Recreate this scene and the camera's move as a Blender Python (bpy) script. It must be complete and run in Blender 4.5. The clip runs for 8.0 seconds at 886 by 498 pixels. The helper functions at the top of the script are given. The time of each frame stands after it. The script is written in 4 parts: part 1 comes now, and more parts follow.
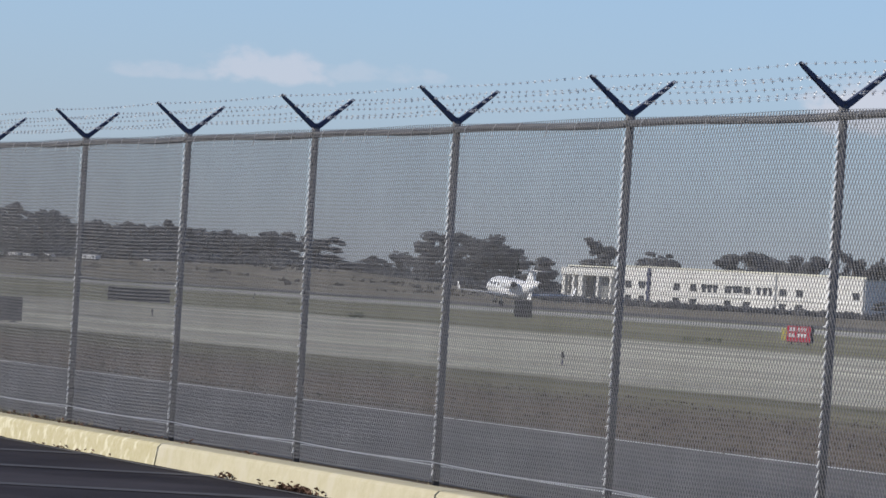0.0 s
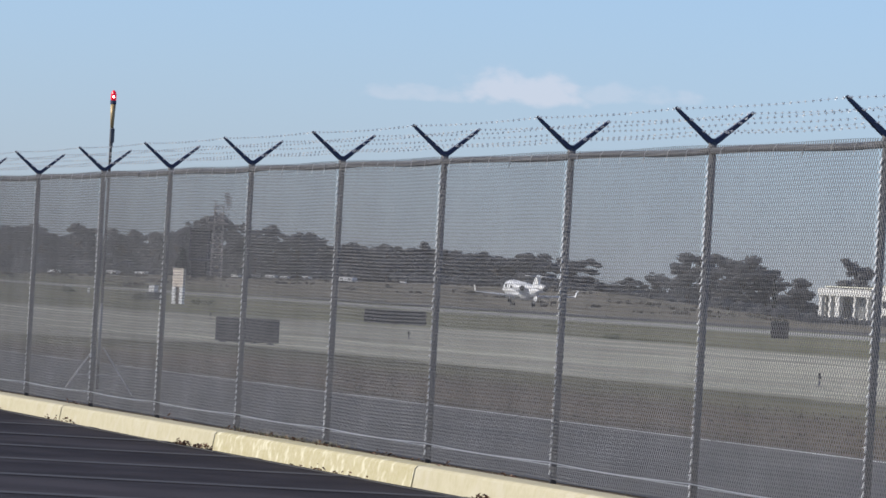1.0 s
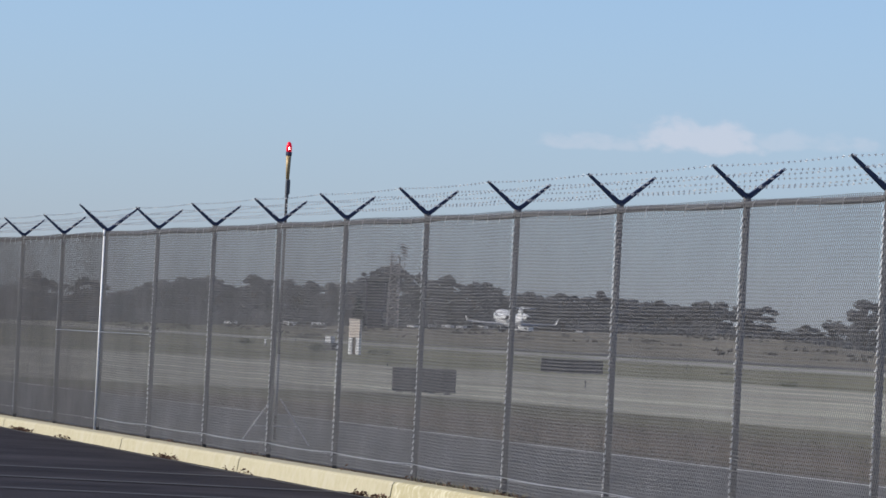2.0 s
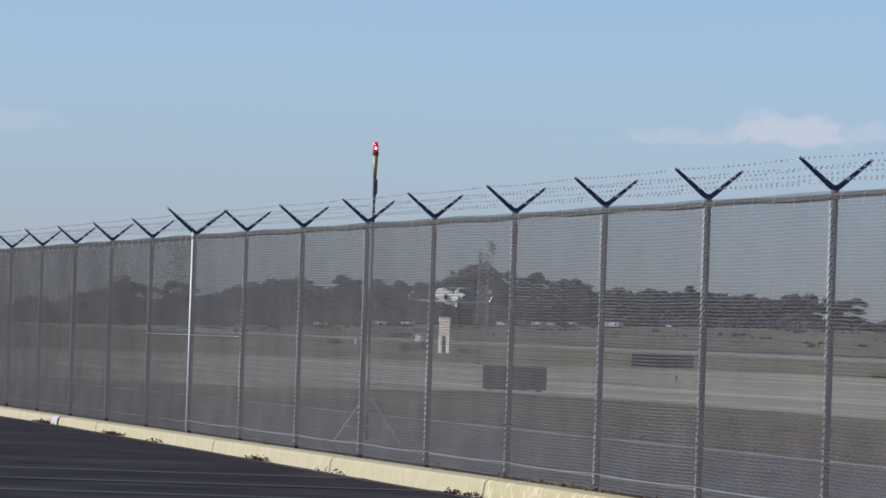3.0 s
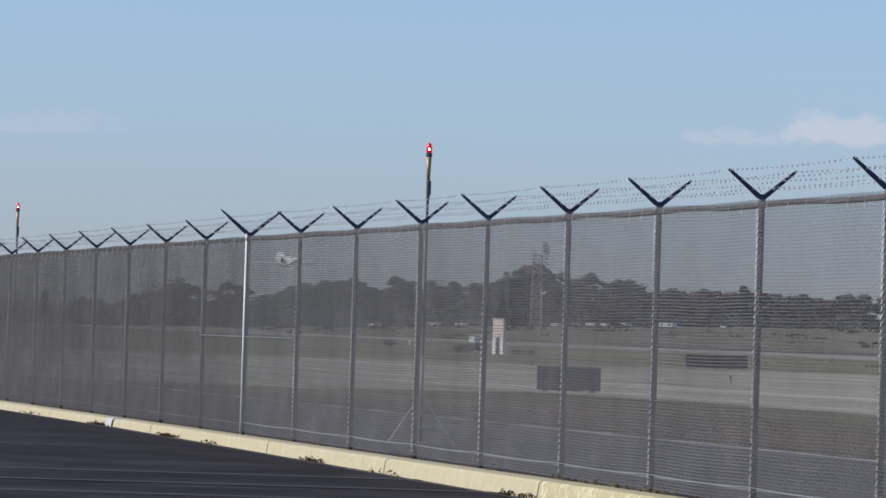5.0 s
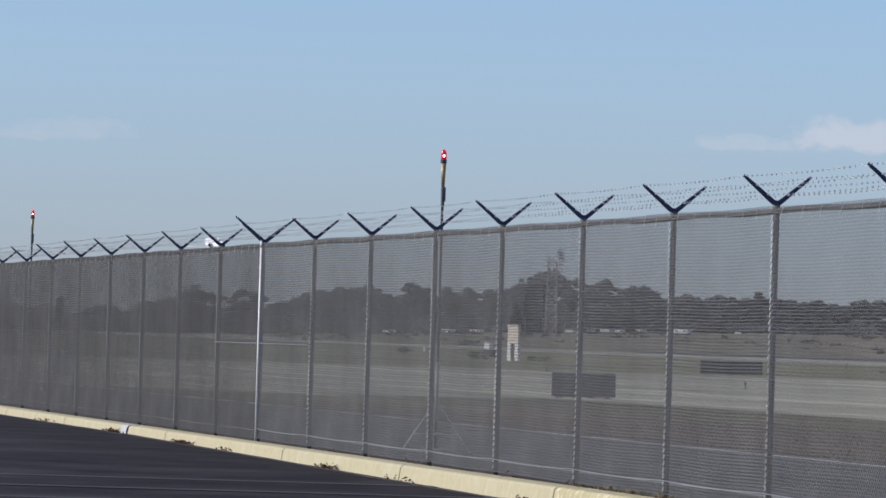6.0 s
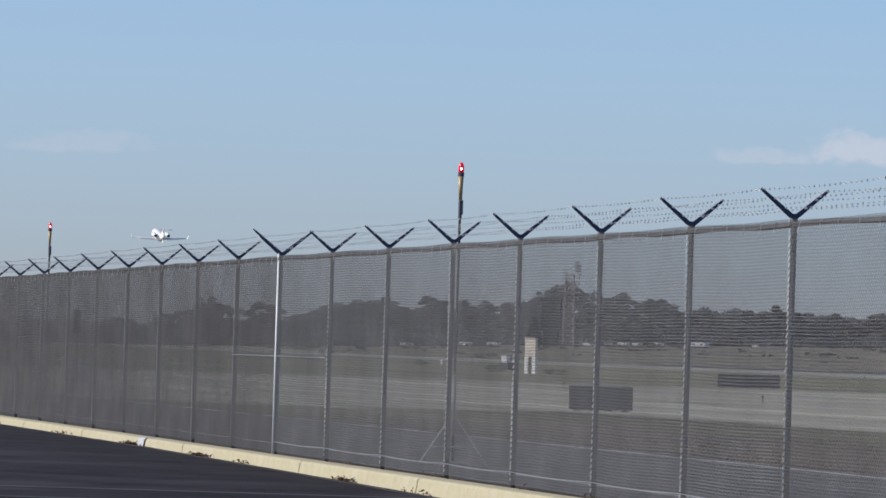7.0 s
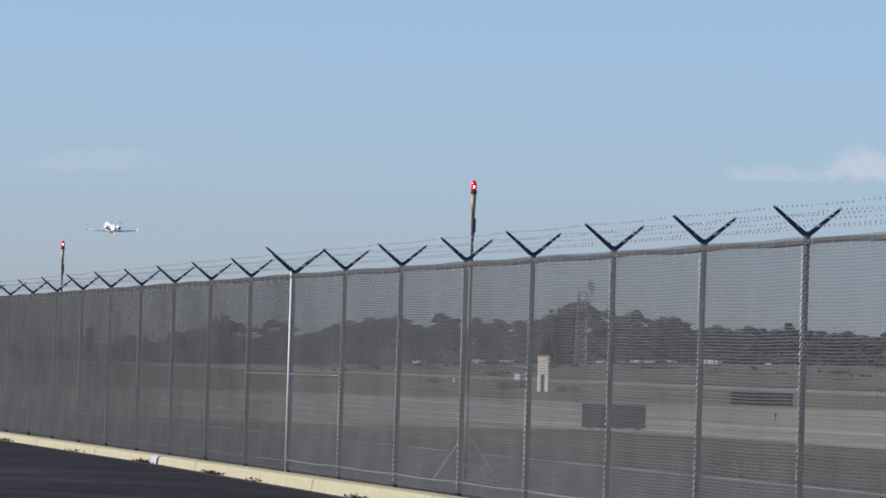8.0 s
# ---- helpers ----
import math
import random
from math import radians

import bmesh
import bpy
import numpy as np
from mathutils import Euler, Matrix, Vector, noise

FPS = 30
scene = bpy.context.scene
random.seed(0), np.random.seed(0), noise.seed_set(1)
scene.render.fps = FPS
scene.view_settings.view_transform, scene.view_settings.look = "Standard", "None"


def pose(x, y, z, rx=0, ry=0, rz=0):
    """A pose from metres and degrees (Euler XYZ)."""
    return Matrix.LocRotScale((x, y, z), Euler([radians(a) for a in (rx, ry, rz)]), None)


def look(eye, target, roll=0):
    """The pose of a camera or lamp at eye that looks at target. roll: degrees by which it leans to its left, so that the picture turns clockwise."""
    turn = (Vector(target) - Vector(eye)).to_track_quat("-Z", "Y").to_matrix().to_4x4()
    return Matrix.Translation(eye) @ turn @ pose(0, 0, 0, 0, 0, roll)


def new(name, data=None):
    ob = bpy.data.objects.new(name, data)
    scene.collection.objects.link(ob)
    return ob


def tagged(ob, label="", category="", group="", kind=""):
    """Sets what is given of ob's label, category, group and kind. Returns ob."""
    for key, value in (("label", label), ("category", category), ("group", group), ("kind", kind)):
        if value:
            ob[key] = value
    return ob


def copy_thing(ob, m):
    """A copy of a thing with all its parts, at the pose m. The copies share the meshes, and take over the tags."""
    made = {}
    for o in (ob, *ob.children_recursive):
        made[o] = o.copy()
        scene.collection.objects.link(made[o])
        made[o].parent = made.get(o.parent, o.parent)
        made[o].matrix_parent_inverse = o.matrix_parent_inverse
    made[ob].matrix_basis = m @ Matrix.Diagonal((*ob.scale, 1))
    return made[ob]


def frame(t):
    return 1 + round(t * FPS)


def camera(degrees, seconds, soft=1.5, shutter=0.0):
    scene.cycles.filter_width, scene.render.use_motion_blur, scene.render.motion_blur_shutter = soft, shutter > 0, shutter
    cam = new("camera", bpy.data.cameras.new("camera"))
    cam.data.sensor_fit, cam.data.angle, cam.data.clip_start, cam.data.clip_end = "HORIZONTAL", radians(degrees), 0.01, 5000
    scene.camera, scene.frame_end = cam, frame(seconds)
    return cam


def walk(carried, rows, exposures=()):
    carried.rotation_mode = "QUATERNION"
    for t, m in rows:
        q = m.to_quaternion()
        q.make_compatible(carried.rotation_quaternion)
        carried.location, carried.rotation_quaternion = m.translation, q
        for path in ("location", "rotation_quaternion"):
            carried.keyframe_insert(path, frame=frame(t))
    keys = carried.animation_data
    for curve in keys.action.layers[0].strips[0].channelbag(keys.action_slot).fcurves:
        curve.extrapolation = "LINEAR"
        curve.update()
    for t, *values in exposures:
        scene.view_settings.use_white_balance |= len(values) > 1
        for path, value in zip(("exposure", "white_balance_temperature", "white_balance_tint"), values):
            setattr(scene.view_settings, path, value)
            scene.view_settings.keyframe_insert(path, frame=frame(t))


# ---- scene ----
# The camera stands on the car park and pans after the jet: seconds, yaw, pitch, roll.
EYE = Vector((0.0, 0.0, 1.306))
PAN = (
    (0, 0.000, 0.415, 3.434),
    (0.5, 1.400, 0.392, 3.575),
    (1, 2.675, 0.486, 3.273),
    (1.5, 3.781, 0.702, 3.143),
    (2, 4.532, 0.902, 2.895),
    (3.5, 5.689, 0.814, 1.661),
    (4, 5.808, 0.808, 1.707),
    (4.5, 5.929, 0.819, 1.779),
    (6, 6.166, 0.899, 1.707),
    (6.5, 6.284, 0.960, 1.720),
    (7, 6.351, 1.028, 1.777),
    (7.5, 6.422, 1.116, 1.772),
    (8, 6.489, 1.210, 1.750),
)


def aim(yaw, pitch, roll):
    a, b = radians(yaw), radians(pitch)
    way = Vector((-math.sin(a) * math.cos(b), math.cos(a) * math.cos(b), math.sin(b)))
    return look(EYE, EYE + way, roll)


cam = camera(9.207, 8.0, soft=1.6)
EXPOSURE = ((0.0, 0.06), (0.5, 0.16), (1.0, 0.21), (1.5, 0.18), (2.0, 0.11), (3.5, 0.03), (8.0, 0.03))
walk(cam, [(t, aim(y, p, r)) for t, y, p, r in PAN], EXPOSURE)

# ---- world, sun ----
SUN_WAY = Vector((-0.84, -0.14, 0.52)).normalized()
world = bpy.data.worlds.new("sky")
scene.world = world
world.use_nodes = True


def sky():
    nt = world.node_tree
    n, l = nt.nodes, nt.links
    n.clear()
    out = n.new("ShaderNodeOutputWorld")
    bg = n.new("ShaderNodeBackground")
    tex = n.new("ShaderNodeTexSky")
    tex.sky_type = "NISHITA"
    tex.sun_disc = False
    tex.sun_elevation = math.asin(SUN_WAY.z)
    tex.sun_rotation = math.atan2(SUN_WAY.x, SUN_WAY.y)
    tex.air_density, tex.dust_density, tex.ozone_density, tex.altitude = 0.75, 0.15, 3.0, 0
    tint = n.new("ShaderNodeMix")
    tint.data_type, tint.blend_type = "RGBA", "MULTIPLY"
    tint.inputs[0].default_value = 1.0
    l.new(tex.outputs[0], tint.inputs[6])
    # low cumulus: bearing and height of the ray, in degrees
    co = n.new("ShaderNodeTexCoord")
    sep = n.new("ShaderNodeSeparateXYZ")
    l.new(co.outputs["Generated"], sep.inputs[0])

    def op(kind, a, b=None):
        m = n.new("ShaderNodeMath")
        m.operation = kind
        for i, v in enumerate((a, b)):
            if v is None:
                continue
            if isinstance(v, (int, float)):
                m.inputs[i].default_value = v
            else:
                l.new(v, m.inputs[i])
        return m.outputs[0]

    neg = op("MULTIPLY", sep.outputs[0], -1.0)
    bear = op("MULTIPLY", op("ARCTAN2", neg, sep.outputs[1]), 180 / math.pi)
    high = op("MULTIPLY", op("ARCSINE", sep.outputs[2]), 180 / math.pi)
    # grey-blue haze low over the horizon
    haze = n.new("ShaderNodeMapRange")
    haze.interpolation_type = "SMOOTHSTEP"
    haze.inputs[1].default_value, haze.inputs[2].default_value = -1.5, 4.6
    l.new(high, haze.inputs[0])
    shade = n.new("ShaderNodeMix")
    shade.data_type = "RGBA"
    shade.inputs[6].default_value, shade.inputs[7].default_value = HAZE_TINT, SKY_TINT
    l.new(haze.outputs[0], shade.inputs[0])
    l.new(shade.outputs[2], tint.inputs[7])
    comb = n.new("ShaderNodeCombineXYZ")
    l.new(bear, comb.inputs[0])
    l.new(op("MULTIPLY", high, 1.6), comb.inputs[1])
    big = n.new("ShaderNodeTexNoise")
    big.inputs["Scale"].default_value, big.inputs["Detail"].default_value, big.inputs["Roughness"].default_value = 2.2, 7.0, 0.55
    l.new(comb.outputs[0], big.inputs["Vector"])
    total = None
    # centre bearing, base height, half width, top height, strength
    for cb, ch, wide, tall, power in CLOUDS:
        dx = op("DIVIDE", op("SUBTRACT", bear, cb), wide)
        dy = op("DIVIDE", op("SUBTRACT", high, ch), tall)
        up = op("MULTIPLY", op("MAXIMUM", dy, 0.0), 1.0)
        down = op("MULTIPLY", op("MINIMUM", dy, 0.0), 2.2)
        r2 = op("ADD", op("MULTIPLY", dx, dx), op("ADD", op("MULTIPLY", up, up), op("MULTIPLY", down, down)))
        body = op("SUBTRACT", 1.0, r2)
        body = op("ADD", body, op("MULTIPLY", op("SUBTRACT", big.outputs[0], 0.5), 3.2))
        mr = n.new("ShaderNodeMapRange")
        mr.interpolation_type = "SMOOTHSTEP"
        mr.inputs[1].default_value, mr.inputs[2].default_value = 0.05, 0.95
        mr.inputs[3].default_value, mr.inputs[4].default_value = 0.0, power
        l.new(body, mr.inputs[0])
        total = mr.outputs[0] if total is None else op("MAXIMUM", total, mr.outputs[0])
    puff = n.new("ShaderNodeMix")
    puff.data_type = "RGBA"
    puff.inputs[7].default_value = CLOUD_WHITE
    l.new(total, puff.inputs[0])
    l.new(tint.outputs[2], puff.inputs[6])
    l.new(puff.outputs[2], bg.inputs[0])
    bg.inputs[1].default_value = SKY_STRENGTH
    l.new(bg.outputs[0], out.inputs[0])


SKY_TINT = (0.90, 0.93, 1.08, 1)
HAZE_TINT = (0.55, 0.575, 0.815, 1)
SKY_STRENGTH = 0.111
CLOUD_WHITE = (6.8, 6.3, 6.8, 1)
CLOUDS = ((1.95, 2.14, 0.80, 0.34, 0.36), (3.10, 2.06, 0.70, 0.14, 0.20), (0.85, 2.16, 0.80, 0.18, 0.18),
          (-4.4, 2.05, 0.95, 0.50, 0.5), (10.2, 1.98, 0.9, 0.20, 0.12))
sky()

sun_data = bpy.data.lights.new("sun", "SUN")
sun_data.energy, sun_data.angle, sun_data.color = 4.3, radians(0.53), (1.0, 0.93, 0.82)
sun = new("sun", sun_data)
sun.matrix_world = look(SUN_WAY * 200, (0, 0, 0))

# ---- materials ----


def rgb(c):
    return (*c, 1)


def surface(name, a, b, scale=3.0, rough=0.8, metal=0.0, fine=40.0, bump=0.15, stain=None, depth=0.01, coords="Object", spec=0.5):
    """Two colours mixed by coarse and fine noise, with relief; stain: a third colour in patches."""
    m = bpy.data.materials.new(name)
    m.use_nodes = True
    n, l = m.node_tree.nodes, m.node_tree.links
    p = n["Principled BSDF"]
    co = n.new("ShaderNodeTexCoord")
    noises = []
    for s, d in ((scale, 5), (fine, 4)):
        t = n.new("ShaderNodeTexNoise")
        t.inputs["Scale"].default_value, t.inputs["Detail"].default_value, t.inputs["Roughness"].default_value = s, d, 0.6
        l.new(co.outputs[coords], t.inputs["Vector"])
        noises.append(t.outputs[0])
    add = n.new("ShaderNodeMix")
    add.inputs[0].default_value = 0.4
    l.new(noises[0], add.inputs[2])
    l.new(noises[1], add.inputs[3])
    ramp = n.new("ShaderNodeValToRGB")
    ramp.color_ramp.elements[0].position, ramp.color_ramp.elements[1].position = 0.34, 0.66
    ramp.color_ramp.elements[0].color, ramp.color_ramp.elements[1].color = rgb(a), rgb(b)
    l.new(add.outputs[0], ramp.inputs[0])
    colour = ramp.outputs[0]
    if stain:
        t = n.new("ShaderNodeTexNoise")
        t.inputs["Scale"].default_value, t.inputs["Detail"].default_value = scale * 0.45, 6
        l.new(co.outputs[coords], t.inputs["Vector"])
        mr = n.new("ShaderNodeMapRange")
        mr.inputs[1].default_value, mr.inputs[2].default_value = 0.52, 0.66
        l.new(t.outputs[0], mr.inputs[0])
        mx = n.new("ShaderNodeMix")
        mx.data_type = "RGBA"
        mx.inputs[7].default_value = rgb(stain)
        l.new(mr.outputs[0], mx.inputs[0])
        l.new(colour, mx.inputs[6])
        colour = mx.outputs[2]
    l.new(colour, p.inputs["Base Color"])
    rr = n.new("ShaderNodeMapRange")
    rr.inputs[3].default_value, rr.inputs[4].default_value = max(rough - 0.12, 0.05), min(rough + 0.12, 1.0)
    l.new(noises[1], rr.inputs[0])
    l.new(rr.outputs[0], p.inputs["Roughness"])
    p.inputs["Metallic"].default_value = metal
    p.inputs["Specular IOR Level"].default_value = spec
    if bump:
        bp = n.new("ShaderNodeBump")
        bp.inputs["Strength"].default_value, bp.inputs["Distance"].default_value = bump, depth
        l.new(noises[1], bp.inputs["Height"])
        l.new(bp.outputs[0], p.inputs["Normal"])
    return m


def glow(name, colour, strength):
    m = bpy.data.materials.new(name)
    m.use_nodes = True
    p = m.node_tree.nodes["Principled BSDF"]
    p.inputs["Base Color"].default_value = rgb(colour)
    p.inputs["Emission Color"].default_value = rgb(colour)
    p.inputs["Emission Strength"].default_value = strength
    p.inputs["Roughness"].default_value = 0.2
    return m


GALV = surface("galvanised_wire", (0.180, 0.178, 0.179), (0.286, 0.283, 0.285), 1.3, 0.6, 0.45, 60, 0.0)
# a darker, slightly browner wire colour for the far run
DARK_WIRE = surface("darker_browner_wire", (0.130, 0.126, 0.122), (0.200, 0.194, 0.188), 1.3, 0.6, 0.5, 60, 0.0)
PIPE = surface("galvanised_pipe", (0.086, 0.088, 0.096), (0.140, 0.143, 0.153), 4, 0.6, 0.2, 60, 0.05, depth=0.001)
# near-white so that a slim pipe shows as the corner post's sunlit edge
SUNLIT_EDGE = surface("sunlit_edge_pipe", (0.84, 0.84, 0.84), (0.92, 0.92, 0.92), 4, 0.4, 0.0, 60, 0.05, depth=0.001)
# for the ties and the beads that imitate the posts' sunlit edge
TIE_AND_EDGE = surface("bright_tie_and_sunlit_edge", (0.70, 0.70, 0.71), (0.82, 0.82, 0.83), 8, 0.45, 0.1, 60, 0.0)
ARM = surface("weathered_arm_steel", (0.040, 0.047, 0.085), (0.075, 0.085, 0.14), 9, 0.6, 0.4, 60, 0.1, depth=0.001)
CLIP = surface("bright_wire_clip", (0.45, 0.45, 0.46), (0.6, 0.6, 0.6), 20, 0.4, 0.8, 90, 0.0)
BARB = surface("barbed_wire_steel", (0.36, 0.36, 0.37), (0.56, 0.56, 0.57), 6, 0.55, 0.4, 60, 0.0)
TARMAC = surface("car_park_asphalt", (0.012, 0.010, 0.012), (0.044, 0.039, 0.044), 0.9, 0.95, 0, 45, 0.5, stain=(0.050, 0.045, 0.050), depth=0.006, spec=0.12)
ROAD = surface("perimeter_road_asphalt", (0.080, 0.079, 0.079), (0.142, 0.140, 0.139), 0.35, 0.95, 0, 30, 0.4, depth=0.006, spec=0.15)
PAINT = surface("worn_white_line", (0.48, 0.48, 0.47), (0.78, 0.78, 0.76), 1.2, 0.8, 0, 30, 0.1)
FADED = surface("faded_parking_line", (0.034, 0.031, 0.034), (0.068, 0.065, 0.068), 1.6, 0.85, 0, 25, 0.1)
KERB = surface("cream_painted_kerb", (0.43, 0.387, 0.255), (0.51, 0.468, 0.332), 9.0, 0.85, 0, 30, 0.5, stain=(0.50, 0.46, 0.34), depth=0.008, spec=0.2)
KERB_WORN = surface("flaking_cream_kerb", (0.41, 0.36, 0.20), (0.50, 0.455, 0.31), 20.0, 0.85, 0, 30, 0.6, stain=(0.62, 0.58, 0.42), depth=0.01, spec=0.2)
CONCRETE = surface("gutter_concrete", (0.20, 0.19, 0.17), (0.32, 0.31, 0.28), 2, 0.9, 0, 25, 0.3)
TAXI = surface("taxiway_concrete", (0.33, 0.32, 0.29), (0.42, 0.41, 0.37), 0.05, 0.9, 0, 1.5, 0.2)
CLOD = surface("dirt_clod", (0.045, 0.037, 0.029), (0.155, 0.130, 0.102), 2.5, 0.95, 0, 30, 0.0, spec=0.1)
CHALKY = surface("chalky_blue_white_paint", (0.40, 0.41, 0.44), (0.52, 0.53, 0.56), 6, 0.8, 0, 30, 0.2)
LEAF_DRY = surface("dead_leaf", (0.09, 0.045, 0.03), (0.20, 0.12, 0.08), 30, 0.8, 0, 90, 0.1)
STRAW = surface("dry_grass", (0.20, 0.17, 0.10), (0.34, 0.30, 0.19), 3, 0.9, 0, 30, 0.0)
WEED = surface("weed_leaf", (0.06, 0.08, 0.03), (0.13, 0.14, 0.06), 3, 0.8, 0, 30, 0.0)
# distance haze is put into this colour: paler and bluer than the leaves
HAZED_FOLIAGE = surface("hazed_eucalyptus_foliage", (0.184, 0.189, 0.200), (0.272, 0.277, 0.285), 0.35, 0.75, 0, 2.0, 0.0)
FOLIAGE_B = surface("dark_cypress_foliage", (0.04, 0.048, 0.045), (0.075, 0.085, 0.075), 0.35, 0.75, 0, 2.0, 0.0)
BARK = surface("tree_bark", (0.12, 0.10, 0.08), (0.24, 0.21, 0.18), 2, 0.9, 0, 12, 0.2)
# greyer than the fuselage, for wings and tailplane
WING = surface("pale_grey_wing", (0.50, 0.51, 0.53), (0.60, 0.61, 0.63), 2, 0.45, 0, 20, 0.0)
# porch glazing, paler than the other windows
PALE_GLASS = surface("pale_grey_glazing", (0.16, 0.17, 0.18), (0.30, 0.31, 0.32), 0.4, 0.25, 0, 3, 0.0)
SCRUB = surface("dry_scrub_twigs", (0.125, 0.115, 0.092), (0.185, 0.166, 0.134), 0.5, 0.85, 0, 3.0, 0.0)
WHITE = surface("white_gloss_paint", (0.86, 0.86, 0.86), (0.90, 0.90, 0.90), 2, 0.32, 0, 20, 0.0)
STUCCO = surface("cream_stucco_wall", (0.58, 0.575, 0.555), (0.70, 0.695, 0.67), 0.1, 0.9, 0, 2, 0.1)
TRIMC = surface("pale_parapet_cap", (0.55, 0.54, 0.45), (0.66, 0.65, 0.55), 0.2, 0.9, 0, 2, 0.1)
GLASS = surface("dark_window_glass", (0.02, 0.022, 0.026), (0.05, 0.053, 0.06), 0.3, 0.12, 0, 3, 0.0)
SIGN_BACK = surface("weathered_dark_sign_back", (0.040, 0.040, 0.043), (0.075, 0.074, 0.076), 1.1, 0.8, 0, 20, 0.1)
BLACK = surface("matt_black_panel", (0.018, 0.018, 0.02), (0.035, 0.035, 0.04), 2, 0.8, 0, 20, 0.1)
RUBBER = surface("tyre_rubber", (0.02, 0.02, 0.02), (0.035, 0.035, 0.035), 6, 0.85, 0, 40, 0.0)
SIGN_RED = surface("red_sign_face", (0.40, 0.022, 0.05), (0.50, 0.035, 0.07), 2, 0.5, 0, 20, 0.0)
SIGN_YELLOW = surface("yellow_sign_face", (0.42, 0.36, 0.08), (0.52, 0.45, 0.12), 2, 0.5, 0, 20, 0.0)
SIGN_WHITE = surface("white_sign_marking", (0.75, 0.75, 0.75), (0.82, 0.82, 0.82), 2, 0.5, 0, 20, 0.0)
AMBER = surface("amber_lamp_body", (0.36, 0.26, 0.12), (0.48, 0.36, 0.19), 4, 0.5, 0.2, 30, 0.0)
LAMP_GREY = surface("grey_lamp_housing", (0.22, 0.23, 0.25), (0.36, 0.37, 0.39), 4, 0.5, 0.4, 30, 0.0)
TAN = surface("orange_cream_panel", (0.72, 0.60, 0.49), (0.82, 0.75, 0.68), 1.2, 0.7, 0, 12, 0.1)
MAST = surface("pale_mast_steel", (0.40, 0.36, 0.345), (0.54, 0.50, 0.48), 0.4, 0.6, 0.4, 5, 0.0)
RED_GLOW = glow("red_obstruction_lens", (0.72, 0.010, 0.030), 0.40)
HOT_GLOW = glow("lit_lamp_core", (1.0, 0.62, 0.55), 9.0)



def leafy(m, share):
    """Turn a surface into thin leaves that pass part of the light."""
    n, l = m.node_tree.nodes, m.node_tree.links
    p = n["Principled BSDF"]
    p.inputs["Specular IOR Level"].default_value = 0.2
    t = n.new("ShaderNodeBsdfTranslucent")
    l.new(p.inputs["Base Color"].links[0].from_socket, t.inputs[0])
    mix = n.new("ShaderNodeMixShader")
    mix.inputs[0].default_value = share
    l.new(p.outputs[0], mix.inputs[1])
    l.new(t.outputs[0], mix.inputs[2])
    l.new(mix.outputs[0], n["Material Output"].inputs[0])


# the large share also lightens the crowns for haze
leafy(HAZED_FOLIAGE, 0.62)
leafy(FOLIAGE_B, 0.3)
leafy(SCRUB, 0.3)

# ---- plan: the fence line. l runs along it towards the camera's side, p away across the airfield ----
FX, FY, FA = -2.717, 41.175, radians(17.593)
GRADE = 0.00145
ALONG = Vector((math.sin(FA), -math.cos(FA), 0))
ACROSS = Vector((math.cos(FA), math.sin(FA), 0))


def fall(l):
    return GRADE * max(l, -120)


def apron(l):
    """How far the car park's surface has been built up against the kerb."""
    return 0.05 * min(1.0, max(0.0, (-5.0 - l) / 20.0))


def spot(l, p, z=0.0):
    """A place by its run along the fence and its distance behind it, z above the local grade."""
    v = Vector((FX, FY, 0)) + ALONG * l + ACROSS * p
    return Vector((v.x, v.y, z + fall(l)))


def afar(bearing, distance, z=0.0):
    """A place by bearing (degrees, to the left) and distance from the camera, z above the airfield."""
    a = radians(bearing)
    x, y = -math.sin(a) * distance, math.cos(a) * distance
    l = (x - FX) * ALONG.x + (y - FY) * ALONG.y
    return Vector((x, y, FIELD + z + fall(l)))


# the rise beyond the runway: bearing and its height at the trees
RISE = ((-1.3, 0.0), (-0.5, 1.5), (1.0, 3.9), (3.0, 3.4), (5.0, 2.5), (7.0, 1.2), (9.0, 0.3), (11.0, 0.0))


def rise(bearing, distance):
    """Height of the far grassy rise over the airfield."""
    top = 0.0
    for (b0, h0), (b1, h1) in zip(RISE, RISE[1:]):
        if b0 <= bearing <= b1:
            top = h0 + (h1 - h0) * (bearing - b0) / (b1 - b0)
    u = min(1.0, max(0.0, (distance - 780.0) / 260.0))
    return top * u * u * (3 - 2 * u)


FIELD = 0.10
FENCE_TURN = math.degrees(FA) - 90  # local x of a fence piece runs along ALONG

# ---- mesh helpers ----


def finish(name, bm, material, smooth=False):
    me = bpy.data.meshes.new(name)
    bm.to_mesh(me)
    bm.free()
    if smooth:
        for f in me.polygons:
            f.use_smooth = True
    for m in material if isinstance(material, (list, tuple)) else (material,):
        me.materials.append(m)
    return me


def part(name, bm, material, parent, label="", smooth=False):
    ob = new(name, finish(name, bm, material, smooth) if isinstance(bm, bmesh.types.BMesh) else bm)
    ob.parent = parent
    return tagged(ob, label)


def raw(name, verts, faces, material):
    me = bpy.data.meshes.new(name)
    me.from_pydata(verts, [], faces)
    me.materials.append(material)
    return me


